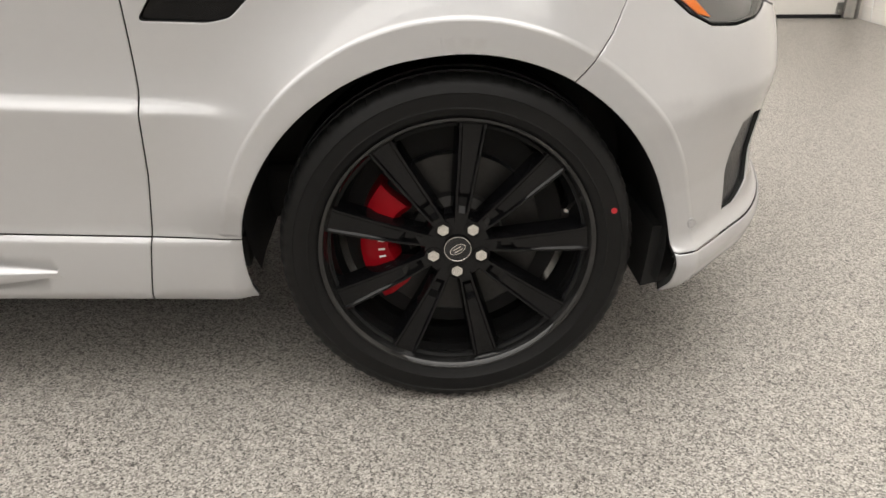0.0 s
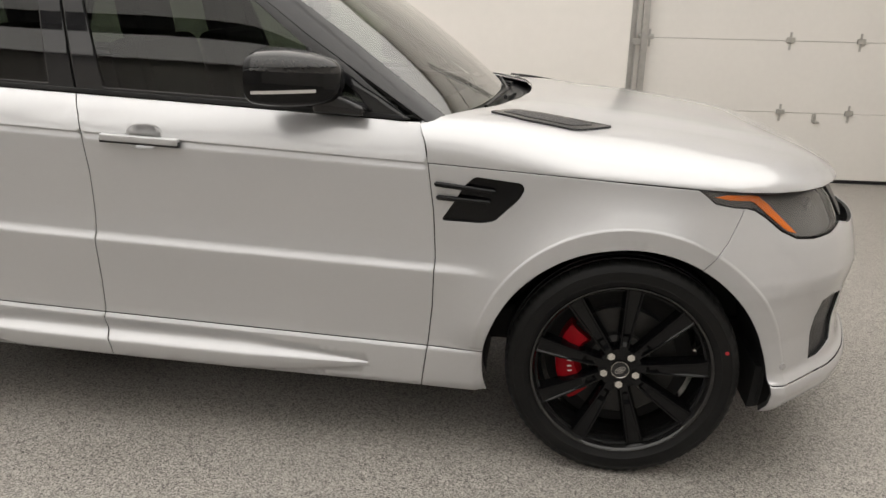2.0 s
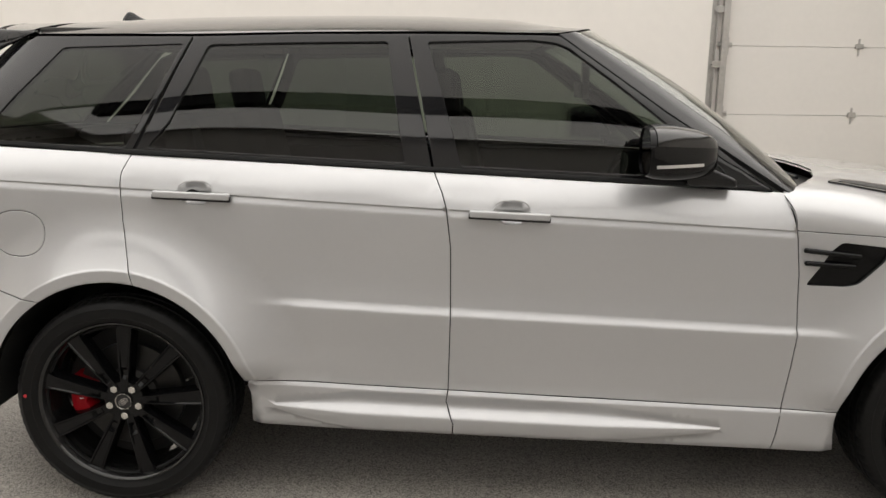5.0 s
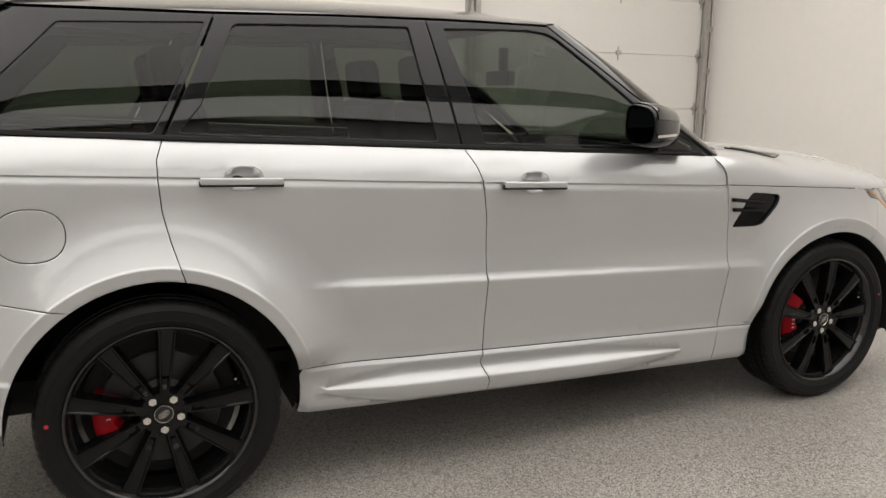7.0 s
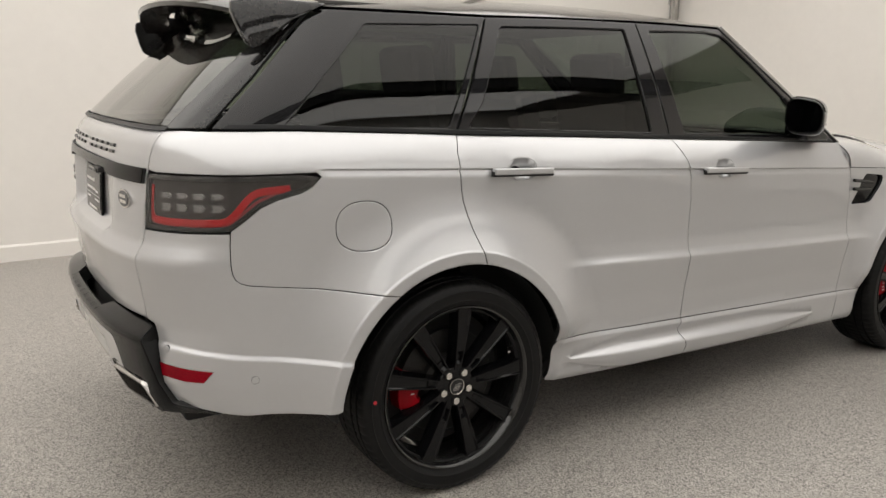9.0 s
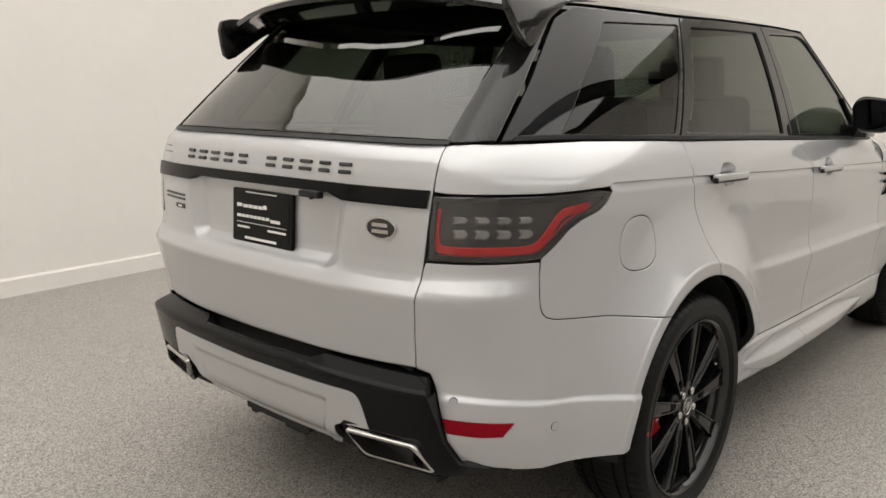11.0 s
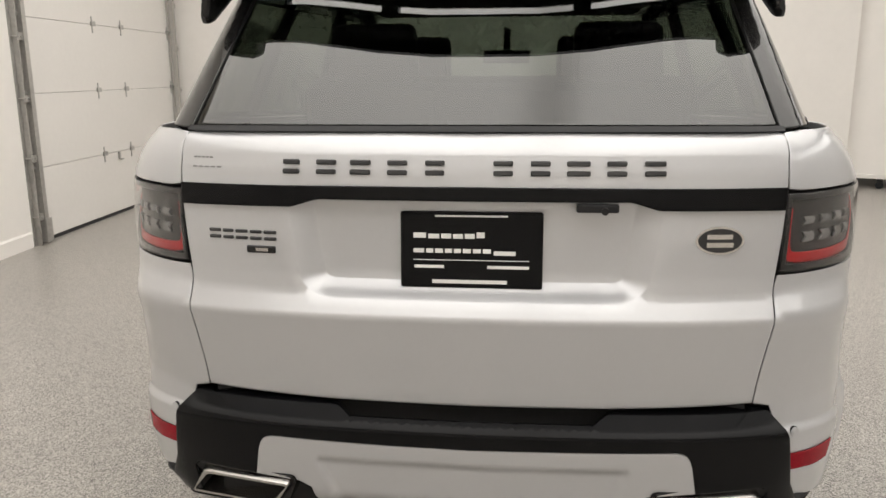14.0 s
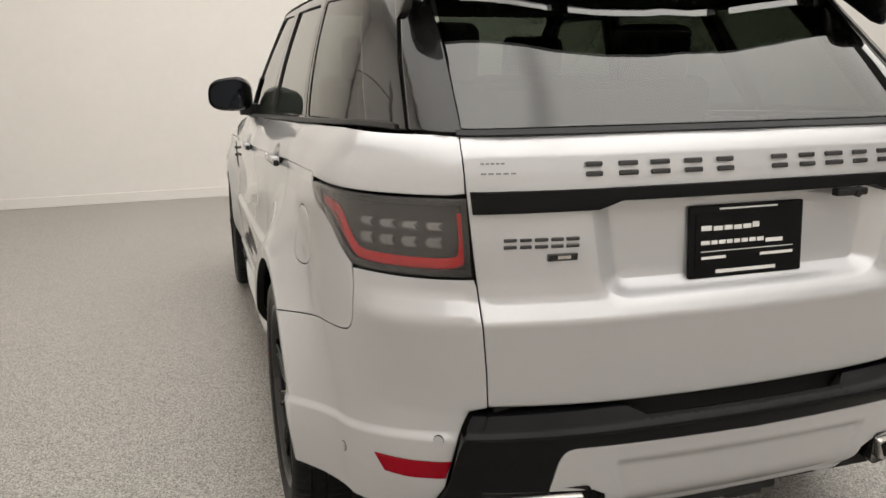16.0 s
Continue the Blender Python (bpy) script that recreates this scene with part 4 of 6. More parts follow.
    for row, (za, zb_) in enumerate(((1.030, 1.054), (1.068, 1.086))):
        for i in range(4):
            ua = u0 + (u1 - u0) * (i + 0.12) / 4.0
            ub = u0 + (u1 - u0) * (i + 0.72) / 4.0
            k = (ub - ua) * 0.3
            ch = [(ua, za), (ub, za), (ub + k, (za + zb_) / 2), (ub, zb_), (ua, zb_), (ua + k, (za + zb_) / 2)]
            panel("lamp_element", np.array(ch), body, LAMPSILVER if row == 0 else LAMPGREY, tl, sg, gap=0.001, depth=0.006, lift=-0.010, res=0.02, label="small chevron light element")


both(sides)


def nose(sg):
    L = lambda x: float(line_u(x))
    hl = [(L(1.645), 0.984), (L(1.66), 0.972), (L(1.70), 0.942), (L(1.76), 0.929), (L(1.835), 0.921), (L(1.875), 0.898), (L(1.925), 0.858), (L(1.975), 0.834), (L(2.04), 0.828), (L(2.11), 0.834), (L(2.155), 0.857), (L(2.167), 0.93), (L(2.155), 0.963), (L(2.05), 0.968), (L(1.9), 0.966), (L(1.78), 0.975)]
    hl = np.array(hl)
    h = panel("headlamp", hl, body, LAMPHEAD, car, sg, depth=0.01, lift=-0.022, res=0.03, label="slim headlamp with amber side strip under clear lens")
    panel("lens", hl, body, HEADGLASS, h, sg, depth=0.02, lift=0.002, res=0.03, label="clear lens")
    hb = hl if area(hl) > 0 else hl[::-1]
    panel("bezel", hl, body, GLOSS_BLACK, h, sg, depth=0.01, lift=-0.004, res=0.03, holes=[offset(hb, 0.0055)], gap=0.001)
    am = [(1.70, 0.962), (1.75, 0.952), (1.83, 0.947), (1.85, 0.940), (1.885, 0.912), (1.955, 0.856), (1.985, 0.848), (1.965, 0.87), (1.90, 0.935), (1.865, 0.958), (1.83, 0.964), (1.74, 0.968)]
    panel("side_marker", on_side(am), body, AMBER, h, sg, gap=0, depth=0.006, lift=-0.008, res=0.02, label="amber side marker strip")
    for x in (2.08,):
        p = body(L(x), 0.905)
        bm = rod((p[0] - 0.06, sg * (p[1] - 0.06), p[2]), (p[0] - 0.012, sg * (p[1] - 0.025), p[2]), 0.03, 24, 0.006)
        part("projector", bm, LAMPGREY, h, "round projector", smooth=True)
    bp = [(1.80, 0.926), (1.745, 0.83)] + arch(HUBF, 60, 0, n=22) + [(1.912, 0.3705)]
    fb = on_side(bp)
    edge = [(L(x), 0.3705) for x in (2.0, 2.1, 2.2, 2.3)] + [(0.0, 0.3705), (0.0, 0.80)] + [(L(x), z) for x, z in ((2.30, 0.81), (2.22, 0.83), (2.17, 0.852), (2.11, 0.83), (2.04, 0.824), (1.975, 0.83), (1.925, 0.854), (1.875, 0.894), (1.835, 0.917))]
    vh = np.array([(L(2.078), 0.405), (L(2.12), 0.405), (L(2.185), 0.43), (L(2.20), 0.60), (L(2.14), 0.618), (L(2.098), 0.606), (L(2.082), 0.55)])
    panel("front_bumper", np.vstack([fb, np.array(edge)]), body, PAINT, car, sg, gap=0.0009, depth=0.014, res=0.028, holes=[vh], lines=arch_rows(HUBF), label="silver front bumper with corner air vent")
    panel("bumper_vent", offset(vh if area(vh) > 0 else vh[::-1], -0.01), body, MESHBLACK, car, sg, gap=0, depth=0.004, lift=-0.014, res=0.02, label="black mesh air vent in the bumper corner")
    lipp = on_side([(1.911, 0.3695)] + arch(HUBF, 0, -14, n=5) + [(2.0, 0.258)])
    panel("front_splitter", np.vstack([lipp, np.array([(L(2.1), 0.25), (L(2.25), 0.25), (0.0, 0.25), (0.0, 0.3695)] + [(L(x), 0.3695) for x in (2.3, 2.2, 2.1, 2.0)])]), body, PAINT, car, sg, gap=0.0009, depth=0.02, res=0.016, label="silver lower front splitter")
    p = body(L(1.945), 0.425)
    part("parking_sensor", join(rod((p[0], sg * (p[1] - 0.006), p[2]), (p[0] + 0.001, sg * (p[1] + 0.003), p[2]), 0.0115, 20, 0.001), rod((p[0], sg * p[1], p[2]), (p[0] + 0.001, sg * (p[1] + 0.004), p[2]), 0.007, 16)), PAINT, car, smooth=True)
    # grille block between the lamps
    g = np.array([(L(2.265), 0.835), (0.0, 0.81), (0.0, 0.945), (L(2.265), 0.94)])
    panel("grille", g, body, MESHBLACK, car, sg, depth=0.01, lift=-0.035, res=0.03, label="black front grille")
    # arch lip splash guard
    part("splash_guard", prism([(1.888, 0.250), (1.96, 0.268), (1.96, 0.40), (1.899, 0.40), (1.894, 0.31)], "y", sg * 0.66, sg * 0.93), DARK, car, "black plastic splash guard")


HEADGLASS = tinted("headlamp_glass", (0.95, 0.95, 0.95), 0.01)
MESHBLACK = mat("mesh_black", (0.015, 0.015, 0.016), 0.35, vary=0.3, grain=160, bump=0.9, bump_scale=160)
both(nose)


# ---- glasshouse, roof, bonnet ----
BADGE = mat("badge_grey", (0.03, 0.03, 0.031), 0.3, 0.4, coat=0.5, vary=0.1)
MIRROR = mat("mirror_silver", (0.022, 0.025, 0.03), 0.02, 1.0, vary=0.01)
LAMPCLEAR = mat("lamp_clear", (0.62, 0.61, 0.6), 0.18, 0.3, coat=1.0, vary=0.06)
def glass_side(sg):
    fg = rounded([(-0.285, 1.218), (-0.408, 1.622), (-0.05, 1.632), (0.04, 1.622), (0.075, 1.605), (0.215, 1.505), (0.40, 1.362), (0.575, 1.222), (0.60, 1.188)], [0.01, 0.012, 0, 0.02, 0, 0, 0, 0, 0.01])
    fr = [(-0.379, 1.198), (-0.475, 1.652), (0.03, 1.651), (0.09, 1.632), (0.215, 1.545), (0.434, 1.388), (0.634, 1.238), (0.755, 1.152)]
    front = panel("front_door_frame", on_cab(fr), cab, GLOSS_BLACK, car, sg, gap=0.002, depth=0.02, holes=[on_cab(fg)], res=0.03, label="gloss black window frame")
    panel("front_window", on_cab(fg), cab, FRONTGLASS, car, sg, gap=-0.004, depth=0.003, lift=-0.008, res=0.04, label="lightly tinted side window")
    rg = rounded([(-0.482, 1.226), (-0.548, 1.622), (-1.165, 1.606), (-1.29, 1.34), (-1.36, 1.262)], [0.01, 0.012, 0.02, 0.0, 0.015])
    rr = [(-0.383, 1.199), (-0.479, 1.652), (-0.85, 1.648), (-1.218, 1.637), (-1.32, 1.42), (-1.412, 1.240)]
    panel("rear_door_frame", on_cab(rr), cab, GLOSS_BLACK, car, sg, gap=0.002, depth=0.02, holes=[on_cab(rg)], res=0.03, label="gloss black window frame")
    panel("rear_window", on_cab(rg), cab, GLASS, car, sg, gap=-0.004, depth=0.003, lift=-0.008, res=0.04, label="dark privacy side window")
    qg = rounded([(-1.44, 1.262), (-1.255, 1.608), (-1.69, 1.592), (-1.85, 1.43), (-2.0, 1.272)], [0.01, 0.012, 0.01, 0, 0.006])
    qr = [(-1.418, 1.240), (-1.224, 1.637), (-1.6, 1.634), (-1.80, 1.634), (-1.885, 1.595), (-2.05, 1.42), (-2.212, 1.265)]
    panel("rear_quarter_frame", on_cab(qr), cab, GLOSS_BLACK, car, sg, gap=0.002, depth=0.02, holes=[on_cab(qg)], res=0.03, label="gloss black rear pillar panel")
    panel("quarter_window", on_cab(qg), cab, GLASS, car, sg, gap=-0.001, depth=0.003, lift=-0.003, res=0.04, label="dark privacy quarter window")
    # rear corner pillar beside the rear window
    s0, s1 = KNOT[11], KNOT[12]
    cp = [(s0 + 0.022, 0.003), (s0 + 0.025, 0.21), (s0 + 0.045, 0.44), (s0 + 0.05, 0.5), (s1 - 0.005, 0.5), (s1 + 0.01, 0.25), (s1 + 0.012, 0.003)]
    panel("rear_pillar", np.array(cp), cab, ROOF_BLACK, car, sg, gap=0.001, depth=0.02, res=0.03, lift=0.004)
    # windscreen pillar
    ap = [(KNOT[4] - 0.005, -0.01), (KNOT[3] + 0.015, 0.0), (KNOT[3] + 0.012, 0.25), (KNOT[3] + 0.006, 0.5), (KNOT[4] + 0.012, 0.5), (KNOT[4] + 0.02, 0.25)]
    panel("windscreen_pillar", np.array(ap), cab, GLOSS_BLACK, car, sg, gap=0.0, depth=0.02, res=0.03, lift=0.004, label="black windscreen pillar")
    # waist strip
    ws_ = np.vstack([on_cab([(x, float(belt_z(x)) + 0.001) for x in np.linspace(0.74, -2.18, 26)]), on_cab([(x, float(belt_z(x)) + 0.015) for x in np.linspace(-2.16, 0.71, 26)])])
    panel("waist_strip", ws_, cab, SATIN_BLACK, car, sg, gap=0, depth=0.014, lift=0.007, res=0.02, label="satin black waist strip")


both(glass_side)

# rear window and windscreen
hw = CLONG - KNOT[12] - 0.008
rw = [(-hw, 0.012), (hw, 0.012), (hw - 0.0, 0.25), (hw - 0.005, 0.495), (0, 0.495), (-hw + 0.005, 0.495), (-hw, 0.25)]
panel("rear_window", np.array(rw), cab_full, REARGLASS, car, 1, gap=0.004, depth=0.004, lift=0.0, res=0.04, label="dark privacy rear window")
hf = KNOT[3] + 0.012
wf = [(-hf, 0.0), (0, 0.0), (hf, 0.0), (hf, 0.25), (hf - 0.006, 0.5), (0, 0.5), (-hf + 0.006, 0.5), (-hf, 0.25)]
panel("windscreen", np.array(wf), screen_full, SCREEN, car, 1, gap=0.002, depth=0.004, res=0.05, label="raked windscreen")
def grid_mesh(name, f, na, nb, material, parent, label="", thick=0.0):
    a, b = np.meshgrid(np.linspace(0, 1, na), np.linspace(0, 1, nb), indexing="ij")
    p = f(a.ravel(), b.ravel())
    e = 1e-3
    du = f(np.clip(a.ravel() + e, 0, 1), b.ravel()) - f(np.clip(a.ravel() - e, 0, 1), b.ravel())
    dv = f(a.ravel(), np.clip(b.ravel() + e, 0, 1)) - f(a.ravel(), np.clip(b.ravel() - e, 0, 1))
    nn = np.cross(du, dv)
    nn /= np.linalg.norm(nn, axis=1)[:, None] + 1e-12
    nn *= np.sign(np.sum(nn * (p - CENTRE))) or 1
    idx = np.arange(na * nb).reshape(na, nb)
    faces = [(idx[i, j], idx[i + 1, j], idx[i + 1, j + 1], idx[i, j + 1]) for i in range(na - 1) for j in range(nb - 1)]
    fixed = []
    for q in faces:
        c = np.cross(p[q[1]] - p[q[0]], p[q[2]] - p[q[0]])
        fixed.append(q if np.dot(c, nn[list(q)].sum(0)) >= 0 else q[::-1])
    v, n_ = p, nn
    if thick:
        v = np.vstack([p, p - nn * thick])
        n_ = np.vstack([nn, -nn])
        o = na * nb
        fixed += [tuple(k + o for k in q[::-1]) for q in fixed]
        ring = list(idx[:, 0]) + list(idx[-1, 1:]) + list(idx[::-1, -1][1:]) + list(idx[0, ::-1][1:-1])
        fixed += [(ring[i], ring[(i + 1) % len(ring)], ring[(i + 1) % len(ring)] + o, ring[i] + o) for i in range(len(ring))]
    return mesh_ob(name, v, fixed, material, parent, label, True, n_)


# roof skin
RXF = lambda y: np.interp(np.abs(y), [0, 0.3, 0.55, 0.70, 0.748], [0.22, 0.205, 0.16, 0.10, 0.03])
RYE = lambda x: np.interp(-x, [-0.05, 0.05, 0.25, 0.476, 0.85, 1.22, 1.6, 1.82, 1.95], [0.741, 0.746, 0.748, 0.748, 0.752, 0.75, 0.726, 0.69, 0.665])
RZE = lambda x: np.interp(-x, [-0.22, -0.1, 0.05, 0.25, 0.476, 0.85, 1.22, 1.6, 1.82, 1.95], [1.70, 1.67, 1.657, 1.659, 1.658, 1.652, 1.642, 1.640, 1.64, 1.636])
RZC_P = catmull([(0.22, 1.702), (0.1, 1.718), (-0.06, 1.735), (-0.3, 1.747), (-0.57, 1.752), (-1.1, 1.746), (-1.5, 1.732), (-1.82, 1.712), (-1.95, 1.70)], 12)
RZC = lambda x: np.interp(-x, -RZC_P[:, 0], RZC_P[:, 1])


def roof_f(a, b):
    t = b * 2 - 1
    w = np.sin(t * math.pi / 2)
    x = -1.84 + (RXF(w * 0.745) + 1.84) * a
    ye = RYE(x)
    y = w * ye
    k = np.abs(w) ** 2.4
    ze = np.where(x > -0.05, np.interp(x, [-0.05, 0.22], [1.657, 1.70]), RZE(x))
    z = RZC(x) * (1 - k) + ze * k + 0.003
    # the front edge comes down to the head of the windscreen
    zg = np.interp(np.abs(y), [0, 0.3, 0.55, 0.70, 0.741], [1.70, 1.696, 1.682, 1.665, 1.655]) + 0.005
    z = z + (zg - z) * smooth(0.84, 1.0, a)
    return np.stack([x, y, z], -1)


grid_mesh("roof", roof_f, 48, 41, ROOF_BLACK, car, "gloss black roof skin", 0.02)

# bonnet
YE = lambda x: np.interp(x, [0.7, 1.0, 1.4, 1.66, 1.78, 1.88, 1.98, 2.06, 2.12, 2.17, 2.21, 2.235, 2.245], [0.980, 0.978, 0.976, 0.967, 0.941, 0.906, 0.85, 0.78, 0.685, 0.565, 0.40, 0.22, 0.05])
ZE = lambda x: np.interp(x, [0.7, 0.816, 1.645, 1.78, 1.9, 2.0, 2.1, 2.2, 2.245], [1.038, 1.032, 0.986, 0.977, 0.972, 0.972, 0.976, 0.972, 0.955])
ZC_P = catmull([(0.7, 1.176), (1.0, 1.170), (1.4, 1.150), (1.65, 1.124), (1.92, 1.083), (2.08, 1.043), (2.17, 1.01), (2.22, 0.98), (2.25, 0.955)], 12)
ZC = lambda x: np.interp(x, ZC_P[:, 0], ZC_P[:, 1])
XR = lambda w: np.interp(np.abs(w), [0, 0.2, 0.4, 0.62, 0.80, 0.88, 0.925, 0.95, 0.975, 1], [1.115, 1.105, 1.075, 1.0, 0.90, 0.84, 0.780, 0.784, 0.796, 0.814])


def hood_at(x, w):
    ye, ze, zc = YE(x), ZE(x), ZC(x)
    a = np.abs(w)
    k = smooth(0.8, 1.35, x)
    z = ze + (zc - ze) * np.clip(1 - a ** (12 - 8.6 * k), 0, 1) ** (0.42 + 0.2 * k)
    # raised middle
    z = z + 0.012 * (1 - smooth(0.50, 0.64, a * ye / 0.94)) * smooth(0.9, 1.2, x) * (1 - smooth(1.9, 2.2, x))
    return np.stack([x, w * ye, z], -1)


def hood_f(a, b):
    t = b * 2 - 1
    w = np.sin(t * math.pi / 2)
    w = np.sign(w) * (1 - (1 - np.abs(w)) ** 1.15)
    a = 1 - (1 - a) ** 1.5
    xr = XR(w)
    x = xr + (2.247 - xr) * a
    return hood_at(x, w)


grid_mesh("bonnet", hood_f, 56, 61, PAINT, car, "silver bonnet with raised centre", 0.012)


def hood_details(sg):
    def hs(x, y):
        w = y / YE(x)
        # nearest w for this y
        return hood_at(x, w)
    hv = rounded([(0.985, 0.755), (1.10, 0.79), (1.27, 0.77), (1.40, 0.68), (1.30, 0.655), (1.06, 0.665)], 0.02)
    v = panel("bonnet_vent", hv, hs, GLOSS_BLACK, car, sg, gap=0, depth=0.006, lift=0.006, res=0.03, label="gloss black bonnet vent")
    inner = rounded([(1.03, 0.74), (1.12, 0.76), (1.25, 0.745), (1.33, 0.695), (1.27, 0.68), (1.08, 0.685)], 0.01)
    panel("vent_mesh", inner, hs, MESHBLACK, v, sg, gap=0, depth=0.004, lift=0.0075, res=0.03)
    # door mirror
    mt = mirror_shape()
    m = part("door_mirror", mt, RIM, car, "gloss black door mirror housing with indicator strip", smooth=True, angle=1.2)
    m.matrix_basis = Matrix.Translation((0.01, -0.045 * sg, 0.002)) @ Matrix.Diagonal((1, sg, 1, 1))
    cap = part("mirror_cap", mirror_cap(), ROOF_BLACK, m, "satin black mirror cap", smooth=True, angle=1.2)
    gl = part("mirror_glass", mirror_pane(), MIRROR, m, "dark mirror glass")
    bm = mirror_strip()
    part("indicator", bm, LAMPCLEAR, m, "clear indicator strip", smooth=True)
    part("mirror_arm", prism([(0.44, 1.168), (0.60, 1.163), (0.60, 1.19), (0.52, 1.225), (0.43, 1.23)], "y", 0.89, 1.02, 0.012, 3), GLOSS_BLACK, m, smooth=True)
    # small corner window bar in front of the door glass
    a, b = cab(on_cab([(0.405, 1.36)])[:, 0], on_cab([(0.405, 1.36)])[:, 1])[0], cab(on_cab([(0.50, 1.19)])[:, 0], on_cab([(0.50, 1.19)])[:, 1])[0]
    part("window_bar", rod((a[0], sg * a[1], a[2]), (b[0] + 0.04, sg * (b[1] + 0.002), b[2] - 0.01), 0.008, 8), SATIN_BLACK, car)


def shell(fn, na=20, nb=28):
    """A closed skin from a function of two turns, its ends gathered to points."""
    bm = bmesh.new()
    rings = [[bm.verts.new(fn(i / na, j / nb)) for j in range(nb)] for i in range(1, na)]
    p0, p1 = bm.verts.new(fn(0, 0)), bm.verts.new(fn(1, 0))
    for r, q in zip(rings[:-1], rings[1:]):
        for j in range(nb):
            bm.faces.new((r[j], q[j], q[(j + 1) % nb], r[(j + 1) % nb]))
    for j in range(nb):
        bm.faces.new((p0, rings[0][j], rings[0][(j + 1) % nb]))
        bm.faces.new((p1, rings[-1][(j + 1) % nb], rings[-1][j]))
    return bm


# stations of the mirror housing from the glass forward: x, share of the outline
MIRROR_X = [0.288, 0.288, 0.288, 0.280, 0.280, 0.285, 0.294, 0.31, 0.34, 0.38, 0.42, 0.455, 0.485, 0.507, 0.521, 0.528, 0.531, 0.532, 0.532]
MIRROR_K = [0.0, 0.5, 0.84, 0.855, 0.89, 0.925, 0.955, 0.98, 1.0, 0.985, 0.935, 0.88, 0.80, 0.70, 0.58, 0.45, 0.32, 0.17, 0.0]


def mirror_fn(grow=0.0):
    def fn(i, j):
        x, k = np.interp(i * 18, range(19), MIRROR_X), np.interp(i * 18, range(19), MIRROR_K)
        b = 2 * math.pi * j
        yy, zz = sup(math.cos(b), 0.62), sup(math.sin(b), 0.62)
        ahead = (x - 0.29) / 0.24
        y = 1.088 + (0.104 + grow) * yy * k * (1 - 0.30 * ahead) - 0.10 * ahead
        z = 1.285 + (0.086 + grow) * zz * k - 0.02 * ahead
        if zz > 0:
            z -= 0.022 * max(0, (y - 1.02)) / 0.18
        return (float(x), float(y), float(z))
    return fn


def mirror_pane():
    f = mirror_fn()
    ring = [f(2 / 18, j / 44) for j in range(44)]
    return prism([(1.088 + (y - 1.088) * 0.975, 1.288 + (z - 1.288) * 0.965) for x, y, z in ring], "x", 0.2845, 0.2875)


def mirror_shape():
    return shell(mirror_fn(), 18, 36)


def mirror_cap():
    bm = shell(mirror_fn(0.0035), 18, 36)
    bmesh.ops.bisect_plane(bm, geom=bm.verts[:] + bm.edges[:] + bm.faces[:], plane_co=(0.3, 1.1, 1.306), plane_no=(0.06, 0, 1), clear_inner=True)
    bmesh.ops.bisect_plane(bm, geom=bm.verts[:] + bm.edges[:] + bm.faces[:], plane_co=(0.30, 1.1, 1.302), plane_no=(1, 0, 0), clear_inner=True)
    return bm


def mirror_strip():
    bm = shell(mirror_fn(0.004), 18, 72)
    for co, no in (((0, 0, 1.238), (0, 0, 1)), ((0, 0, 1.248), (0, 0, -1)), ((0.30, 0, 0), (1, 0, 0)), ((0.47, 0, 0), (-1, 0, 0)), ((0, 1.03, 0), (0, 1, 0))):
        bmesh.ops.bisect_plane(bm, geom=bm.verts[:] + bm.edges[:] + bm.faces[:], plane_co=co, plane_no=no, clear_inner=True)
    return bm


both(hood_details)

# wipers and cowl
part("cowl", prism([(0.86, 1.08), (1.14, 1.10), (1.14, 1.125), (0.90, 1.14)], "y", -0.7, 0.7), SATIN_BLACK, car, "black plastic cowl below the windscreen")
for y0, y1 in ((-0.55, 0.12), (0.10, 0.62)):
    part("wiper", join(rod((1.01 - 0.16 * y0 * y0, y0, 1.158), (1.01 - 0.16 * y1 * y1, y1, 1.158), 0.007, 8), rod((1.04 - 0.16 * y1 * y1, y1, 1.135), (1.015, (y0 + y1) / 2, 1.156), 0.008, 8)), SATIN_BLACK, car, "black windscreen wiper")

# shark fin aerial
fin = prism([(-1.60, 1.715), (-1.78, 1.705), (-1.775, 1.745), (-1.755, 1.772), (-1.735, 1.772), (-1.70, 1.75)], "y", -0.022, 0.022, 0.008, 3)
for v in fin.verts:
    v.co.y *= 1.0 - 0.7 * max(0, (v.co.z - 1.715) / 0.06)
part("aerial_fin", fin, ROOF_BLACK, car, "black shark fin aerial", smooth=True)


# tailgate spoiler: a front rail at the roof, a wing behind a row of slots, struts between, and side fins
def loft(rows_):
    bm = bmesh.new()
    vv = [[bm.verts.new(c) for c in r] for r in rows_]
    m_ = len(vv[0])
    for r, q in zip(vv[:-1], vv[1:]):
        for i in range(m_):
            bm.faces.new((r[i], q[i], q[(i + 1) % m_], r[(i + 1) % m_]))
    bm.faces.new(vv[0])
    bm.faces.new(vv[-1][::-1])
    return bm


def seal_rows():
    out = []
    for w in np.linspace(-hw - 0.008, hw + 0.008, 41):
        a, b = cab_full(np.array([w]), np.array([-0.004]))[0], cab_full(np.array([w]), np.array([0.009]))[0]
        o = np.array([-0.004, 0, 0.004])
        out.append((tuple(a), tuple(b), tuple(b + o), tuple(a + o)))
    return out


# seal along the foot of the rear window
part("window_seal", loft(seal_rows()), SATIN_BLACK, car, "satin black seal below the rear window")
SPAN = [-0.69, -0.655, -0.63, -0.6, -0.55, -0.45, -0.3, -0.15, 0, 0.15, 0.3, 0.45, 0.55, 0.6, 0.63, 0.655, 0.69]
sp_top = lambda a: 1.714 - 0.056 * (a / 0.67) ** 2.4

slot_x = lambda y: -2.068 + 0.25 * y * y


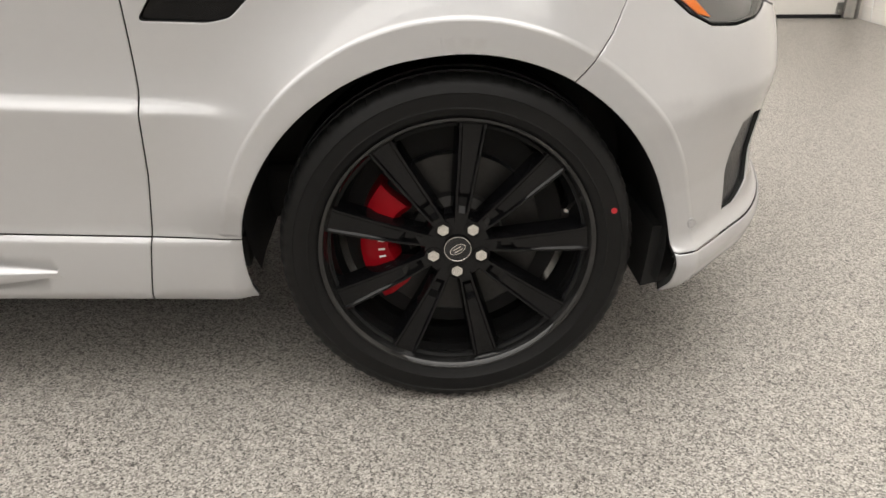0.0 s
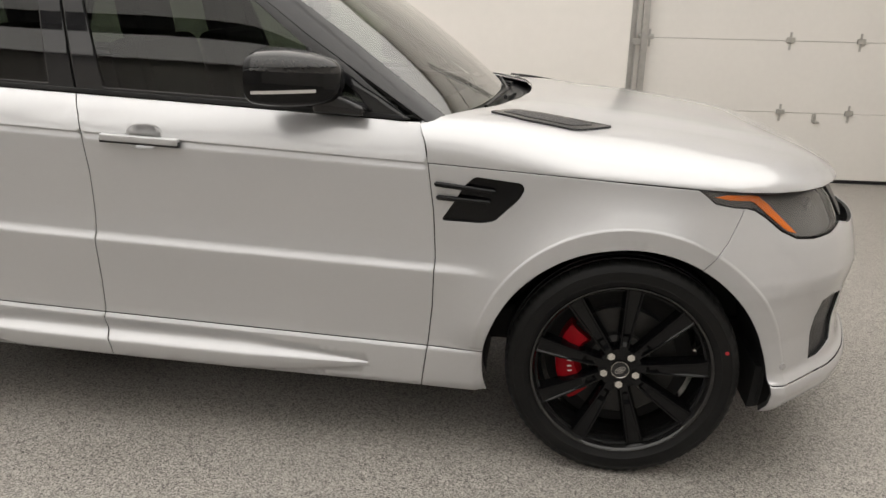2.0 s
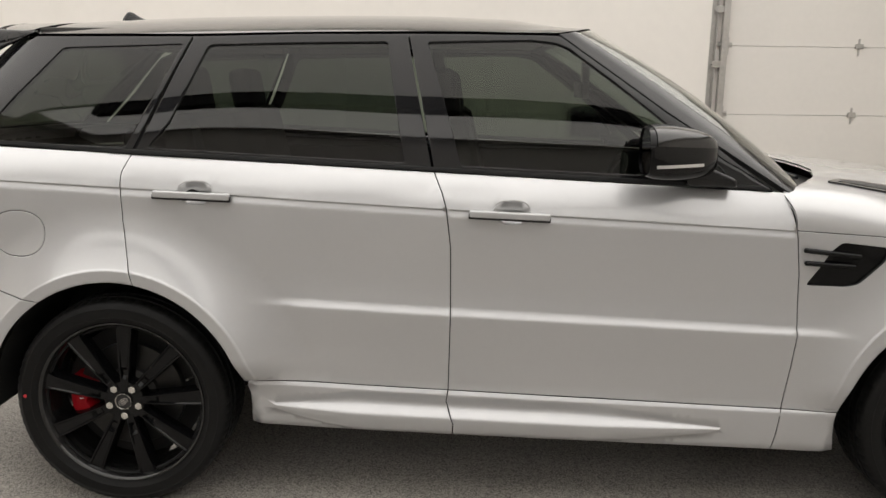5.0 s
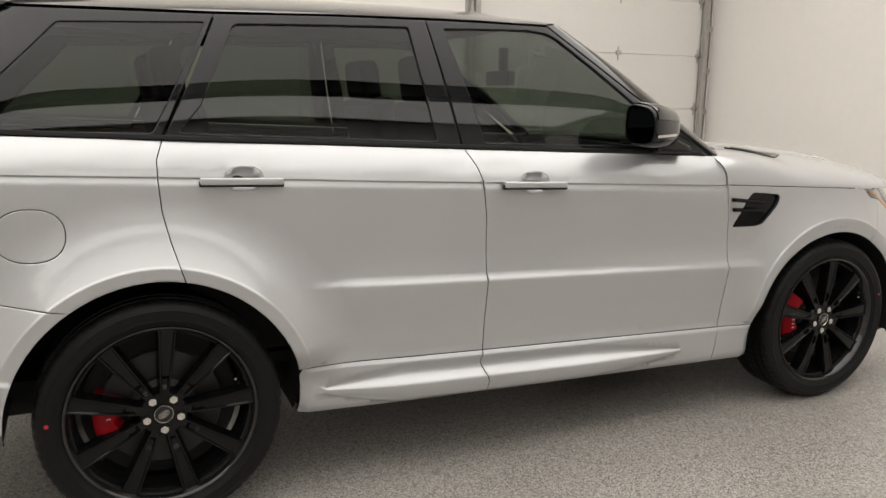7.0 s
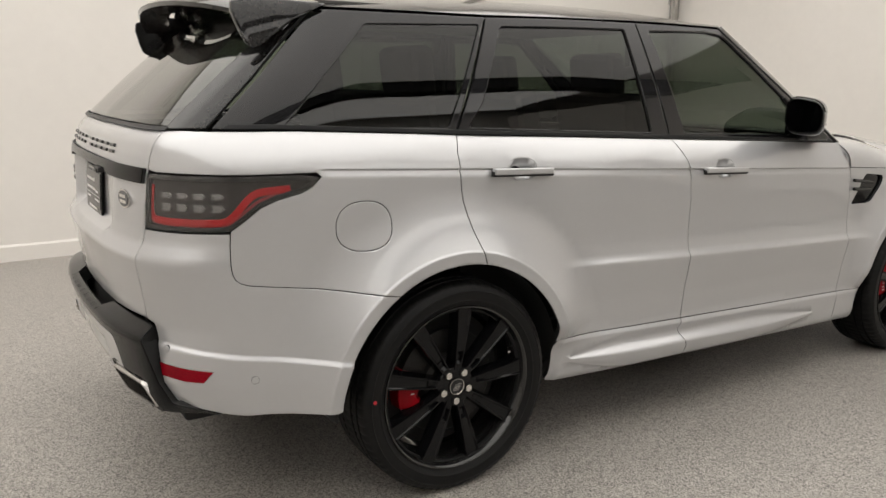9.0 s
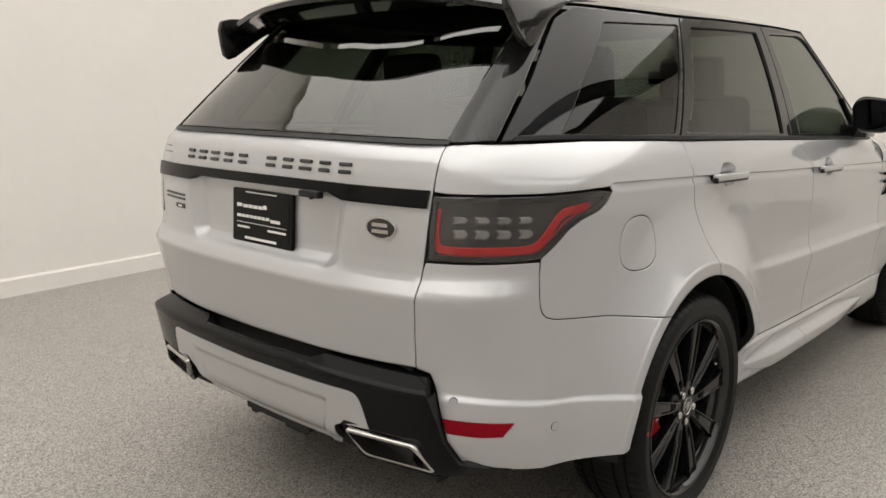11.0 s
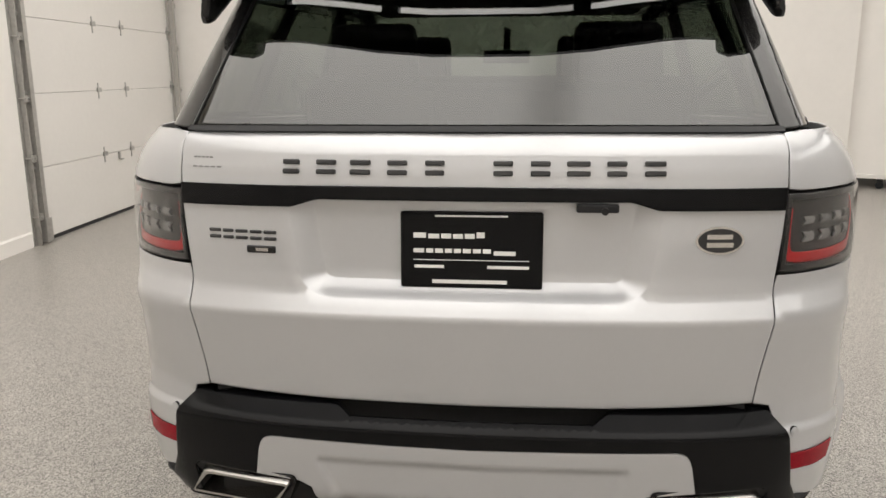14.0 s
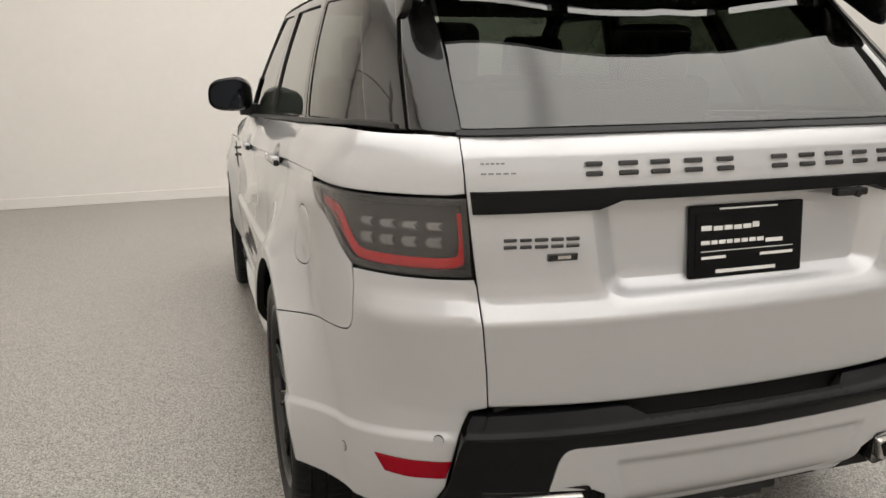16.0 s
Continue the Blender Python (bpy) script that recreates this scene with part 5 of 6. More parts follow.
def rail():
    return loft([((-1.825, y, sp_top(abs(y))), (slot_x(y) + 0.017, y, sp_top(abs(y)) - 0.004), (slot_x(y) + 0.012, y, sp_top(abs(y)) - 0.03), (-1.93, y, 1.665 - 0.02 * (abs(y) / 0.67) ** 2), (-1.84, y, 1.655 - 0.01 * (abs(y) / 0.67) ** 2)) for y in SPAN])


def wing():
    out = []
    for y in SPAN:
        a = abs(y)
        zt = sp_top(a) - 0.006
        tx = -2.205 + 0.13 * (a / 0.69) ** 2
        tz = zt - 0.03
        out.append(((slot_x(y) - 0.013, y, zt), (slot_x(y) - 0.055, y, zt - 0.008), (tx + 0.02, y, tz + 0.006), (tx, y, tz - 0.006), (tx + 0.006, y, tz - 0.020), (tx + 0.03, y, tz - 0.018), (slot_x(y) - 0.03, y, tz - 0.02), (slot_x(y) - 0.011, y, tz - 0.012)))
    return loft(out)


part("roof_spoiler", rail(), ROOF_BLACK, car, "gloss black roof spoiler over the rear window", smooth=True, angle=0.7)
spw = part("spoiler_wing", wing(), ROOF_BLACK, car, "gloss black spoiler wing with a row of slots ahead of it", smooth=True, angle=0.7)
for y in (-0.61, -0.262, 0.262, 0.61):
    h_ = 0.024 if abs(y) < 0.5 else 0.05
    part("spoiler_strut", box((slot_x(y) - 0.03, y - h_, sp_top(abs(y)) - 0.045), (slot_x(y) + 0.03, y + h_, sp_top(abs(y)) - 0.006), 0.004, 2), ROOF_BLACK, spw)
for sg in (-1, 1):
    fo = [(-1.80, 1.652), (-1.95, 1.657), (-2.08, 1.652), (-2.115, 1.642), (-2.118, 1.61), (-2.10, 1.555), (-2.085, 1.52), (-2.062, 1.505), (-2.035, 1.515), (-1.93, 1.59)]
    fb_ = prism(fo, "y", sg * 0.698, sg * 0.724, 0.008, 2)
    for v in fb_.verts:
        v.co.y -= sg * 0.32 * (v.co.z - 1.56)
    part("spoiler_fin", fb_, ROOF_BLACK, spw, smooth=True, angle=0.9)

# ---- tailgate ----
yt = lambda y: math.copysign(LONG - float(tail_u(abs(y))), y)
gate = [(yt(y), z) for y, z in ((-0.638, 0.682), (-0.3, 0.674), (0, 0.672), (0.3, 0.674), (0.638, 0.682), (0.642, 0.76), (0.652, 0.87), (0.662, 0.95), (0.672, 1.03), (0.682, 1.12), (0.69, 1.20), (0.70, 1.258), (0.5, 1.261), (0, 1.262), (-0.5, 1.261), (-0.70, 1.258), (-0.69, 1.20), (-0.682, 1.12), (-0.672, 1.03), (-0.662, 0.95), (-0.652, 0.87), (-0.642, 0.76))]


def recess_rows():
    """Rings that follow the slope round the plate recess."""
    out = []
    for lv in (-0.04, 0.05, 0.3, 0.65, 0.95, 1.04):
        e = lv * SLOPE
        wide = lambda z: np.interp(z, RECESS_Z, RECESS_W)
        zs = np.linspace(1.10, RECESS_LOW + TURN / 1.6, 26)
        ring = list(np.stack([wide(zs) - e, zs], 1))
        for th in np.linspace(0, math.pi / 2, 14)[1:]:
            z = RECESS_LOW + (TURN - (TURN - e) * math.sin(th)) / 1.6
            ring.append(np.array((float(wide(z)) - TURN + (TURN - e) * math.cos(th), z)))
        ring += [np.array((a, ring[-1][1])) for a in np.linspace(ring[-1][0], 0, 50)[1:]]
        ring = np.array(ring)
        out += [ring, ring[:-1] * (-1, 1)]
    for zz in (0.862, 0.868, 0.873, 0.877, 0.881, 0.885, 0.889, 0.895):
        out.append(np.stack([np.linspace(-0.63, 0.63, 160), np.full(160, zz)], 1))
    return out


tg = panel("tailgate", np.array(gate), tailgate_surf, PAINT, car, 1, depth=0.03, res=0.02, lines=recess_rows(), label="silver tailgate with recessed plate panel")
spear = [(yt(y), z) for y, z in ((-0.672, 1.103), (-0.40, 1.106), (-0.345, 1.122), (0, 1.122), (0.345, 1.122), (0.40, 1.106), (0.672, 1.103), (0.678, 1.15), (0, 1.153), (-0.678, 1.15))]
panel("tailgate_spear", np.array(spear), tail, TRIM_BLACK, tg, 1, gap=0.001, depth=0.03, lift=0.012, res=0.02, label="gloss black trim bar across the tailgate")
part("camera_pod", join(box((-2.462, -0.315, 1.104), (-2.44, -0.225, 1.122), 0.005), rod((-2.465, -0.285, 1.108), (-2.445, -0.285, 1.11), 0.008, 12)), SATIN_BLACK, tg, "black release handle and camera pod")


def on_tail(y, z, lift=0.0):
    p = tailgate_surf(np.array([yt(y)]), np.array([z]))[0]
    return Vector((p[0] - lift, p[1], p[2]))


# raised dark word on the tailgate as plain bars, two for each character
widths = [(0.423, 0.385), (0.345, 0.30), (0.268, 0.222), (0.184, 0.14), (0.1, 0.058), (-0.048, -0.09), (-0.128, -0.17), (-0.205, -0.255), (-0.29, -0.332), (-0.37, -0.415)]
for a, b in widths:
    c = on_tail((a + b) / 2, 1.19)
    sl = (on_tail(b, 1.19).x - on_tail(a, 1.19).x) / (b - a)
    m = Matrix.Translation(c) @ Matrix.Rotation(-math.atan(sl), 4, "Z") @ Matrix.Rotation(0.24, 4, "Y")
    for z0, z1 in ((-0.0155, -0.005), (0.005, 0.0155)):
        part("letter_bar", box((-0.007, -abs(a - b) / 2, z0), (0.003, abs(a - b) / 2, z1), 0.002, 1, m), BADGE, tg, "dark grey raised bar")
for a, b in ((0.607, 0.578), (0.572, 0.546), (0.54, 0.51), (0.504, 0.476), (0.47, 0.44)):
    c = on_tail((a + b) / 2, 1.042)
    m = Matrix.Translation(c) @ Matrix.Rotation(-0.11, 4, "Z")
    for z0, z1 in ((-0.011, -0.0035), (0.0035, 0.011)):
        part("letter_bar", box((-0.004, -0.5 * (a - b), z0), (0.002, 0.5 * (a - b), z1), 0.0015, 1, m), BADGE, tg)
c = on_tail(0.478, 1.011)
m = Matrix.Translation(c) @ Matrix.Rotation(-0.1, 4, "Z")
bd = part("trim_badge", box((-0.004, -0.035, -0.008), (0.002, 0.035, 0.008), 0.002, 1, m), GLOSS_BLACK, tg, "small black trim badge")
part("badge_mark", box((-0.0055, -0.018, -0.0035), (-0.003, 0.012, 0.0035), 0, 1, m), CHROME, bd)


def oval_badge(parent, m, a, b):
    def ell(ra, rb, x0, x1):
        return prism([(ra * math.cos(t), rb * math.sin(t)) for t in np.linspace(0, 2 * math.pi, 40, endpoint=False)], "x", x0, x1)
    bm = ell(a, b, -0.004, 0.002)
    bm.transform(m)
    o = part("oval_badge", bm, CHROME, parent, "oval badge with dark field and silver rim")
    bm = ell(a * 0.9, b * 0.86, -0.0055, -0.003)
    bm.transform(m)
    part("badge_field", bm, BADGE, o)
    for z, y0, y1 in ((b * 0.28, -a * 0.5, a * 0.55), (-b * 0.3, -a * 0.55, a * 0.55)):
        part("badge_bar", box((-0.0065, y0, z - b * 0.17), (-0.005, y1, z + b * 0.17), 0, 1, m), CHROME, o)
    return o


oval_badge(tg, Matrix.Translation(on_tail(-0.533, 1.045)) @ Matrix.Rotation(0.11, 4, "Z"), 0.052, 0.029)

# dealer plate: white marks stand for its writing
pm = Matrix.Translation(on_tail(0, 1.016, 0.004)) @ Matrix.Rotation(0.06, 4, "Y")
fr = box((-0.008, -0.158, -0.082), (0.004, 0.158, 0.082), 0.006, 2, pm)
pf = part("plate_frame", fr, TRIM_BLACK, tg, "black plastic dealer plate and frame with white bars")
part("plate", box((-0.0095, -0.142, -0.062), (-0.006, 0.142, 0.064), 0, 1, pm), TRIM_BLACK, pf)
BARS = [(-0.08, 0.08, 0.070, 0.076), (-0.128, -0.10, 0.018, 0.045), (-0.095, -0.070, 0.018, 0.042), (-0.066, -0.044, 0.018, 0.043), (-0.04, -0.018, 0.018, 0.042), (-0.014, 0.008, 0.018, 0.043), (0.012, 0.03, 0.018, 0.048),
        (-0.128, -0.104, -0.012, 0.010), (-0.10, -0.084, -0.012, 0.010), (-0.08, -0.062, -0.012, 0.010), (-0.058, -0.042, -0.012, 0.010), (-0.038, -0.022, -0.012, 0.010), (-0.018, 0.0, -0.012, 0.010), (0.004, 0.022, -0.012, 0.010), (0.026, 0.044, -0.012, 0.010), (0.05, 0.098, -0.012, 0.002),
        (-0.128, 0.128, -0.022, -0.0195), (-0.126, -0.06, -0.04, -0.03), (0.036, 0.128, -0.04, -0.03), (-0.086, 0.08, -0.073, -0.061)]
for a, b, z0, z1 in BARS:
    h = (z1 - z0) * (0.2 if z1 - z0 > 0.02 else 0.32)
    bm = box((-0.0105, -b, (z0 + z1) / 2 - h), (-0.009, -a, (z0 + z1) / 2 + h))
    bm.transform(pm)
    part("print_bar", bm, WHITEMARK, pf)
# small dealer sticker as thin dark bars
for a, b, z in ((0.655, 0.60, 1.205), (0.655, 0.575, 1.185)):
    for i in range(5):
        y0, y1 = a + (b - a) * (i + 0.1) / 5, a + (b - a) * (i + 0.8) / 5
        c = on_tail((y0 + y1) / 2, z, 0.001)
        mm = Matrix.Translation(c) @ Matrix.Rotation(-0.2, 4, "Z") @ Matrix.Rotation(0.27, 4, "Y")
        h = abs(y0 - y1) / 2
        part("sticker_bar", box((-0.0012, -h, -0.0016), (0, h, 0.0016), 0, 1), LAMPGREY, tg).matrix_world = mm

# ---- rear bumper middle ----
BUMP_Z = [0.36, 0.40, 0.44, 0.52, 0.60, 0.626, 0.634, 0.640, 0.668, 0.69]
BUMP_D = [0.03, -0.006, -0.018, -0.032, -0.046, -0.0515, -0.049, -0.043, 0.014, 0.05]


def bump_surf(w, z):
    w, z = np.asarray(w, float), np.asarray(z, float)
    u = LONG - np.abs(w)
    x, y = np.interp(u, STEP, PLAN[:, 0]), np.interp(u, STEP, PLAN[:, 1])
    tx, ty = np.interp(u, STEP, TAN[:, 0]), np.interp(u, STEP, TAN[:, 1])
    nx, ny = ty, -tx
    d = soft_interp(z, BUMP_Z, BUMP_D, 0.004)
    k = smooth(0.70, 0.88, np.abs(w))
    d = d * (1 - k) + (-0.008 + 0.045 * np.clip((0.432 - z) / 0.04, 0, 1)) * k
    return np.stack([x - nx * d, (y - ny * d) * np.where(w < 0, -1, 1), z], -1)


ya = lambda y: LONG - float(tail_u(y))
wx = lambda x: LONG - float(line_u(x))
half = [(0.0, 0.652), (ya(0.275), 0.652), (ya(0.31), 0.668), (ya(0.33), 0.67), (ya(0.63), 0.675), (ya(0.675), 0.668), (ya(0.690), 0.638), (ya(0.699), 0.608), (ya(0.711), 0.558), (ya(0.725), 0.498), (ya(0.757), 0.437), (wx(-2.302), 0.417), (wx(-2.255), 0.405), (wx(-2.262), 0.396), (wx(-2.30), 0.397), (ya(0.70), 0.395)]
silver = [(0.0, 0.594), (ya(0.44), 0.599), (ya(0.456), 0.5985), (ya(0.469), 0.595), (ya(0.478), 0.589), (ya(0.485), 0.579), (ya(0.492), 0.56), (ya(0.507), 0.492), (ya(0.40), 0.485), (ya(0.372), 0.47), (ya(0.36), 0.412), (ya(0.345), 0.392), (ya(0.30), 0.386)]
sv = silver + [(0.0, 0.386)]
svp = sv[:-1] + [(-a, b) for a, b in sv[::-1][:-1]]
notch = silver[:silver.index((ya(0.507), 0.492)) + 1] + [(ya(0.66), 0.498), (ya(0.672), 0.485), (ya(0.668), 0.42)]
blk = half + notch[::-1]
blk = np.array(blk + [(-a, b) for a, b in blk[::-1][1:-1]])
panel("rear_bumper_trim", blk, bump_surf, TRIM_BLACK, car, 1, gap=0.001, depth=0.05, res=0.02, lines=[np.stack([np.linspace(-0.8, 0.8, 70), np.full(70, zz)], 1) for zz in (0.62, 0.626, 0.63, 0.634, 0.638, 0.642, 0.648, 0.656)], label="satin black lower rear bumper")


def skid_surf(w, z):
    p = bump_surf(w, z)
    a = np.abs(w)
    side = 0.36 - 0.35 * np.clip(0.545 - z, 0, 0.2)
    m = np.clip((side - a) / 0.02, 0, 1) * np.clip((0.555 - z) / 0.018, 0, 1)
    p[..., 0] += 0.010 * m * m * (3 - 2 * m)
    p[..., 0] += 0.03 * np.clip((0.47 - z) / 0.06, 0, 1) ** 2
    return p


panel("skid_plate", np.array(svp), skid_surf, PAINT, car, 1, gap=0.001, depth=0.02, res=0.016, label="silver rear skid panel with recessed field")
# dark box behind the lower bumper
part("inner_panel", box((-2.40, -0.62, 0.38), (-2.30, 0.62, 0.68)), DARK, car)
part("tow_cover", join(box((-2.41, -0.17, 0.362), (-2.30, 0.17, 0.395), 0.006), box((-2.40, 0.13, 0.345), (-2.36, 0.16, 0.375), 0.004), box((-2.40, -0.14, 0.345), (-2.34, -0.03, 0.37), 0.006)), DARK, car, "black lower tow cover")


def exhaust(sg):
    m = Matrix.Translation((-2.432, sg * 0.563, 0.444)) @ Matrix.Rotation(-sg * 0.2, 4, "Z") @ Matrix.Rotation(-0.3, 4, "Y")
    def rect(a, b, r):
        k = 0.028 * sg
        return rounded([(-a + k, -b), (a + k, -b), (a - k, b), (-a - k, b)], r, 6)
    o, i = rect(0.120, 0.041, 0.018), rect(0.109, 0.031, 0.012)
    bm = bmesh.new()
    loops = [[bm.verts.new((x, y, z)) for y, z in q] for x, q in ((0.12, o), (-0.004, o), (-0.010, offset(o, 0.003) if area(o) > 0 else offset(o, -0.003)), (-0.010, i), (-0.004, i), (0.11, i))]
    n = len(o)
    for a, b in zip(loops[:-1], loops[1:]):
        for k in range(n):
            bm.faces.new((a[k], b[k], b[(k + 1) % n], a[(k + 1) % n]))
    bm.transform(m)
    e = part("exhaust_tip", bm, STEEL, car, "satin chrome rectangular exhaust tip", smooth=True, angle=0.9)
    bm = prism([(y, z) for y, z in i], "x", 0.05, 0.06)
    bm.transform(m)
    part("inner_pipe", bm, DARK, e)
    h = rect(0.139, 0.058, 0.028)
    bm = bmesh.new()
    loops = [[bm.verts.new((x, y, z)) for y, z in q] for x, q in ((0.10, h), (0.0, h), (0.004, rect(0.122, 0.043, 0.02)), (0.12, rect(0.121, 0.042, 0.02)))]
    for a, b in zip(loops[:-1], loops[1:]):
        for k in range(len(h)):
            bm.faces.new((a[k], b[k], b[(k + 1) % len(h)], a[(k + 1) % len(h)]))
    bm.transform(m)
    part("exhaust_surround", bm, TRIM_BLACK, e, smooth=True, angle=0.9)


both(exhaust)

# ---- wheels ----
def tyre_profile(k):
    notch = 0.003 if k % 3 == 0 else 0.0
    n2 = 0.003 if k % 3 == 1 else 0.0
    half_ = [(0.288, 0.112), (0.295, 0.122), (0.302, 0.127), (0.312, 0.1325), (0.3145, 0.1352), (0.317, 0.1342), (0.332, 0.1365), (0.344, 0.1358), (0.3465, 0.1375), (0.350, 0.1355), (0.358, 0.132 - notch * 0.5), (0.366 - notch * 0.4, 0.126 - notch * 0.6), (0.3722 - notch, 0.116), (0.3755 - notch, 0.103), (0.377 - notch * 0.8, 0.088), (0.3695, 0.0865), (0.3695, 0.0785), (0.3775, 0.077), (0.378 - n2, 0.05), (0.378 - n2, 0.046), (0.37, 0.0445), (0.37, 0.036), (0.3785, 0.0345), (0.379 - n2, 0.012), (0.379 - n2, 0.0)]
    return half_ + [(r, -o) for r, o in half_[::-1][1:]] + [(0.27, -0.10), (0.27, 0.10)]


def spoke(angle):
    """A straight spoke with raised edges and a sunk middle, pointing up before it is turned."""
    bm = bmesh.new()
    rows = []
    for r, w, o, gd in ((0.052, 0.030, 0.100, 0.0), (0.082, 0.034, 0.104, 0.0), (0.095, 0.036, 0.106, 0.012), (0.115, 0.039, 0.108, 0.013), (0.128, 0.041, 0.109, 0.004), (0.20, 0.050, 0.113, 0.005), (0.262, 0.058, 0.114, 0.005), (0.279, 0.061, 0.111, 0.003)):
        h = w / 2
        rows.append([bm.verts.new((x, -(o + dz), r)) for x, dz in ((-h - 0.004, -0.05), (-h, -0.008), (-h + 0.003, 0.0), (-h + 0.0075, 0.0), (-h + 0.011, -gd), (h - 0.011, -gd), (h - 0.0075, 0.0), (h - 0.003, 0.0), (h, -0.008), (h + 0.004, -0.05))])
    m = len(rows[0])
    for a, b in zip(rows[:-1], rows[1:]):
        for i in range(m):
            bm.faces.new((a[i], a[(i + 1) % m], b[(i + 1) % m], b[i]))
    bm.faces.new(rows[0])
    bm.faces.new(rows[-1][::-1])
    bm.transform(Matrix.Rotation(math.radians(angle), 4, "Y"))
    return bm


def wheel(front):
    rim = lathe([(0.2945, 0.122), (0.2935, 0.1265), (0.2895, 0.1275), (0.2855, 0.125), (0.282, 0.118), (0.274, 0.100), (0.262, 0.07), (0.256, 0.0), (0.25, -0.11), (0.283, -0.115), (0.286, -0.115), (0.264, -0.105), (0.266, 0.0), (0.276, 0.06), (0.287, 0.108)], 96)
    wh = part("wheel", rim, BARREL, car, "black alloy wheel with nine straight spokes", smooth=True)
    part("tyre", lathe(tyre_profile, 216), RUBBER, wh, "black low-profile tyre with siped tread", smooth=True, angle=0.35)
    part("hub", join(lathe([(0.0, 0.098), (0.03, 0.1), (0.052, 0.101), (0.07, 0.098), (0.079, 0.085), (0.08, 0.03), (0.0, 0.03)], 64, close=False)), RIM, wh, smooth=True)
    for k in range(9):
        part("spoke", spoke(5 + 40 * k), RIM, wh, smooth=True, angle=0.5)
    part("centre_cap", lathe([(0.0, 0.1075), (0.027, 0.107), (0.0285, 0.1045), (0.029, 0.098)], 40, close=False), GLOSS_BLACK, wh, "black centre cap with silver ring", smooth=True)
    part("cap_ring", lathe([(0.0272, 0.107), (0.028, 0.1082), (0.0292, 0.108), (0.0298, 0.104)], 48, close=False), CHROME, wh, "thin silver ring", smooth=True)
    ov = prism([(0.0185 * math.cos(t), 0.0105 * math.sin(t)) for t in np.linspace(0, 2 * math.pi, 28, endpoint=False)], "y", -0.1095, -0.107)
    ov.transform(Matrix.Rotation(math.radians(-32), 4, "Y"))
    part("cap_oval", ov, CHROME, wh, "thin silver oval")
    ov = prism([(0.0168 * math.cos(t), 0.0090 * math.sin(t)) for t in np.linspace(0, 2 * math.pi, 28, endpoint=False)], "y", -0.1101, -0.109)
    ov.transform(Matrix.Rotation(math.radians(-32), 4, "Y"))
    part("cap_field", ov, BADGE, wh)
    for off_ in (-0.003, 0.0032):
        br = box((-0.010, -0.1106, off_ - 0.0012), (0.010, -0.1098, off_ + 0.0012), 0, 1, Matrix.Rotation(math.radians(-32), 4, "Y"))
        part("cap_bar", br, CHROME, wh)
    for k in range(5):
        a = math.radians(90 + 20 + 72 * k + 16)
        x, z = 0.054 * math.cos(a), 0.054 * math.sin(a)
        cup = lathe([(0.0155, 0.094), (0.0165, 0.103), (0.0185, 0.103), (0.019, 0.094)], 20, close=False)
        cup.transform(Matrix.Translation((x, 0, z)))
        part("nut_seat", cup, RIM, wh, smooth=True)
        nut = bmesh.new()
        bmesh.ops.create_cone(nut, cap_ends=True, segments=6, radius1=0.0138, radius2=0.013, depth=0.02)
        bmesh.ops.bevel(nut, geom=[e for e in nut.edges if all(v.co.z > 0 for v in e.verts)], offset=0.002, segments=2, affect="EDGES")
        nut.transform(Matrix.Translation((x, -0.098, z)) @ Matrix.Rotation(math.radians(90), 4, "X"))
        part("lug_nut", nut, CHROME, wh, "bare steel lug nut")
    disc = lathe([(0.075, 0.055), (0.10, 0.045), (0.105, 0.03), (0.188, 0.03), (0.19, 0.028), (0.19, 0.002), (0.188, 0.0), (0.075, 0.0)], 72)
    part("brake_disc", disc, DISC, wh, "dark steel brake disc", smooth=True)
    part("brake_shield", lathe([(0.06, -0.01), (0.245, -0.012), (0.245, -0.02), (0.06, -0.02)], 48), DARK, wh)
    # caliper behind the spokes, on the tail side
    cal = bmesh.new()
    secs = []
    a0, a1 = (141, 221) if front else (158, 196)
    for a in np.linspace(a0, a1, 15):
        t = math.radians(a)
        bite = 0.010 * (math.sin(math.radians((a - a0) / (a1 - a0) * (540 if front else 360))) ** 2)
        secs.append([cal.verts.new((r * math.cos(t), -o, r * math.sin(t))) for r, o in ((0.122 + bite, 0.02), (0.125 + bite, 0.062), (0.14 + bite, 0.078), (0.185, 0.076), (0.208, 0.06), (0.21, 0.0), (0.2, -0.03))])
    for p_, q_ in zip(secs[:-1], secs[1:]):
        for i in range(6):
            cal.faces.new((p_[i], q_[i], q_[i + 1], p_[i + 1]))
    cal.faces.new(secs[0])
    cal.faces.new(secs[-1][::-1])
    cp = part("brake_caliper", cal, RED, wh, "red painted brake caliper", smooth=True, angle=0.8)
    for a in ((170, 177, 184, 190) if front else (174, 181)):
        t = math.radians(a)
        mm = Matrix.Translation((0.163 * math.cos(t), -0.0785, 0.163 * math.sin(t))) @ Matrix.Rotation(-t, 4, "Y")
        part("caliper_mark", box((-0.007, -0.001, -0.0018), (0.007, 0.001, 0.0018), 0, 1, mm), WHITEMARK, wh)
    part("valve", rod((0.245, -0.075, 0.09), (0.228, -0.10, 0.084), 0.005, 8), STEEL, wh)
    d = math.radians(17 if front else 176)
    part("tyre_dot", lathe([(0, 0.0008), (0.0065, 0.0008), (0.0065, -0.004)], 16, close=False), REDDOT, wh, "small red paint dot").matrix_world = Matrix.Translation((0.335 * math.cos(d), -0.1368, 0.335 * math.sin(d)))
    return wh


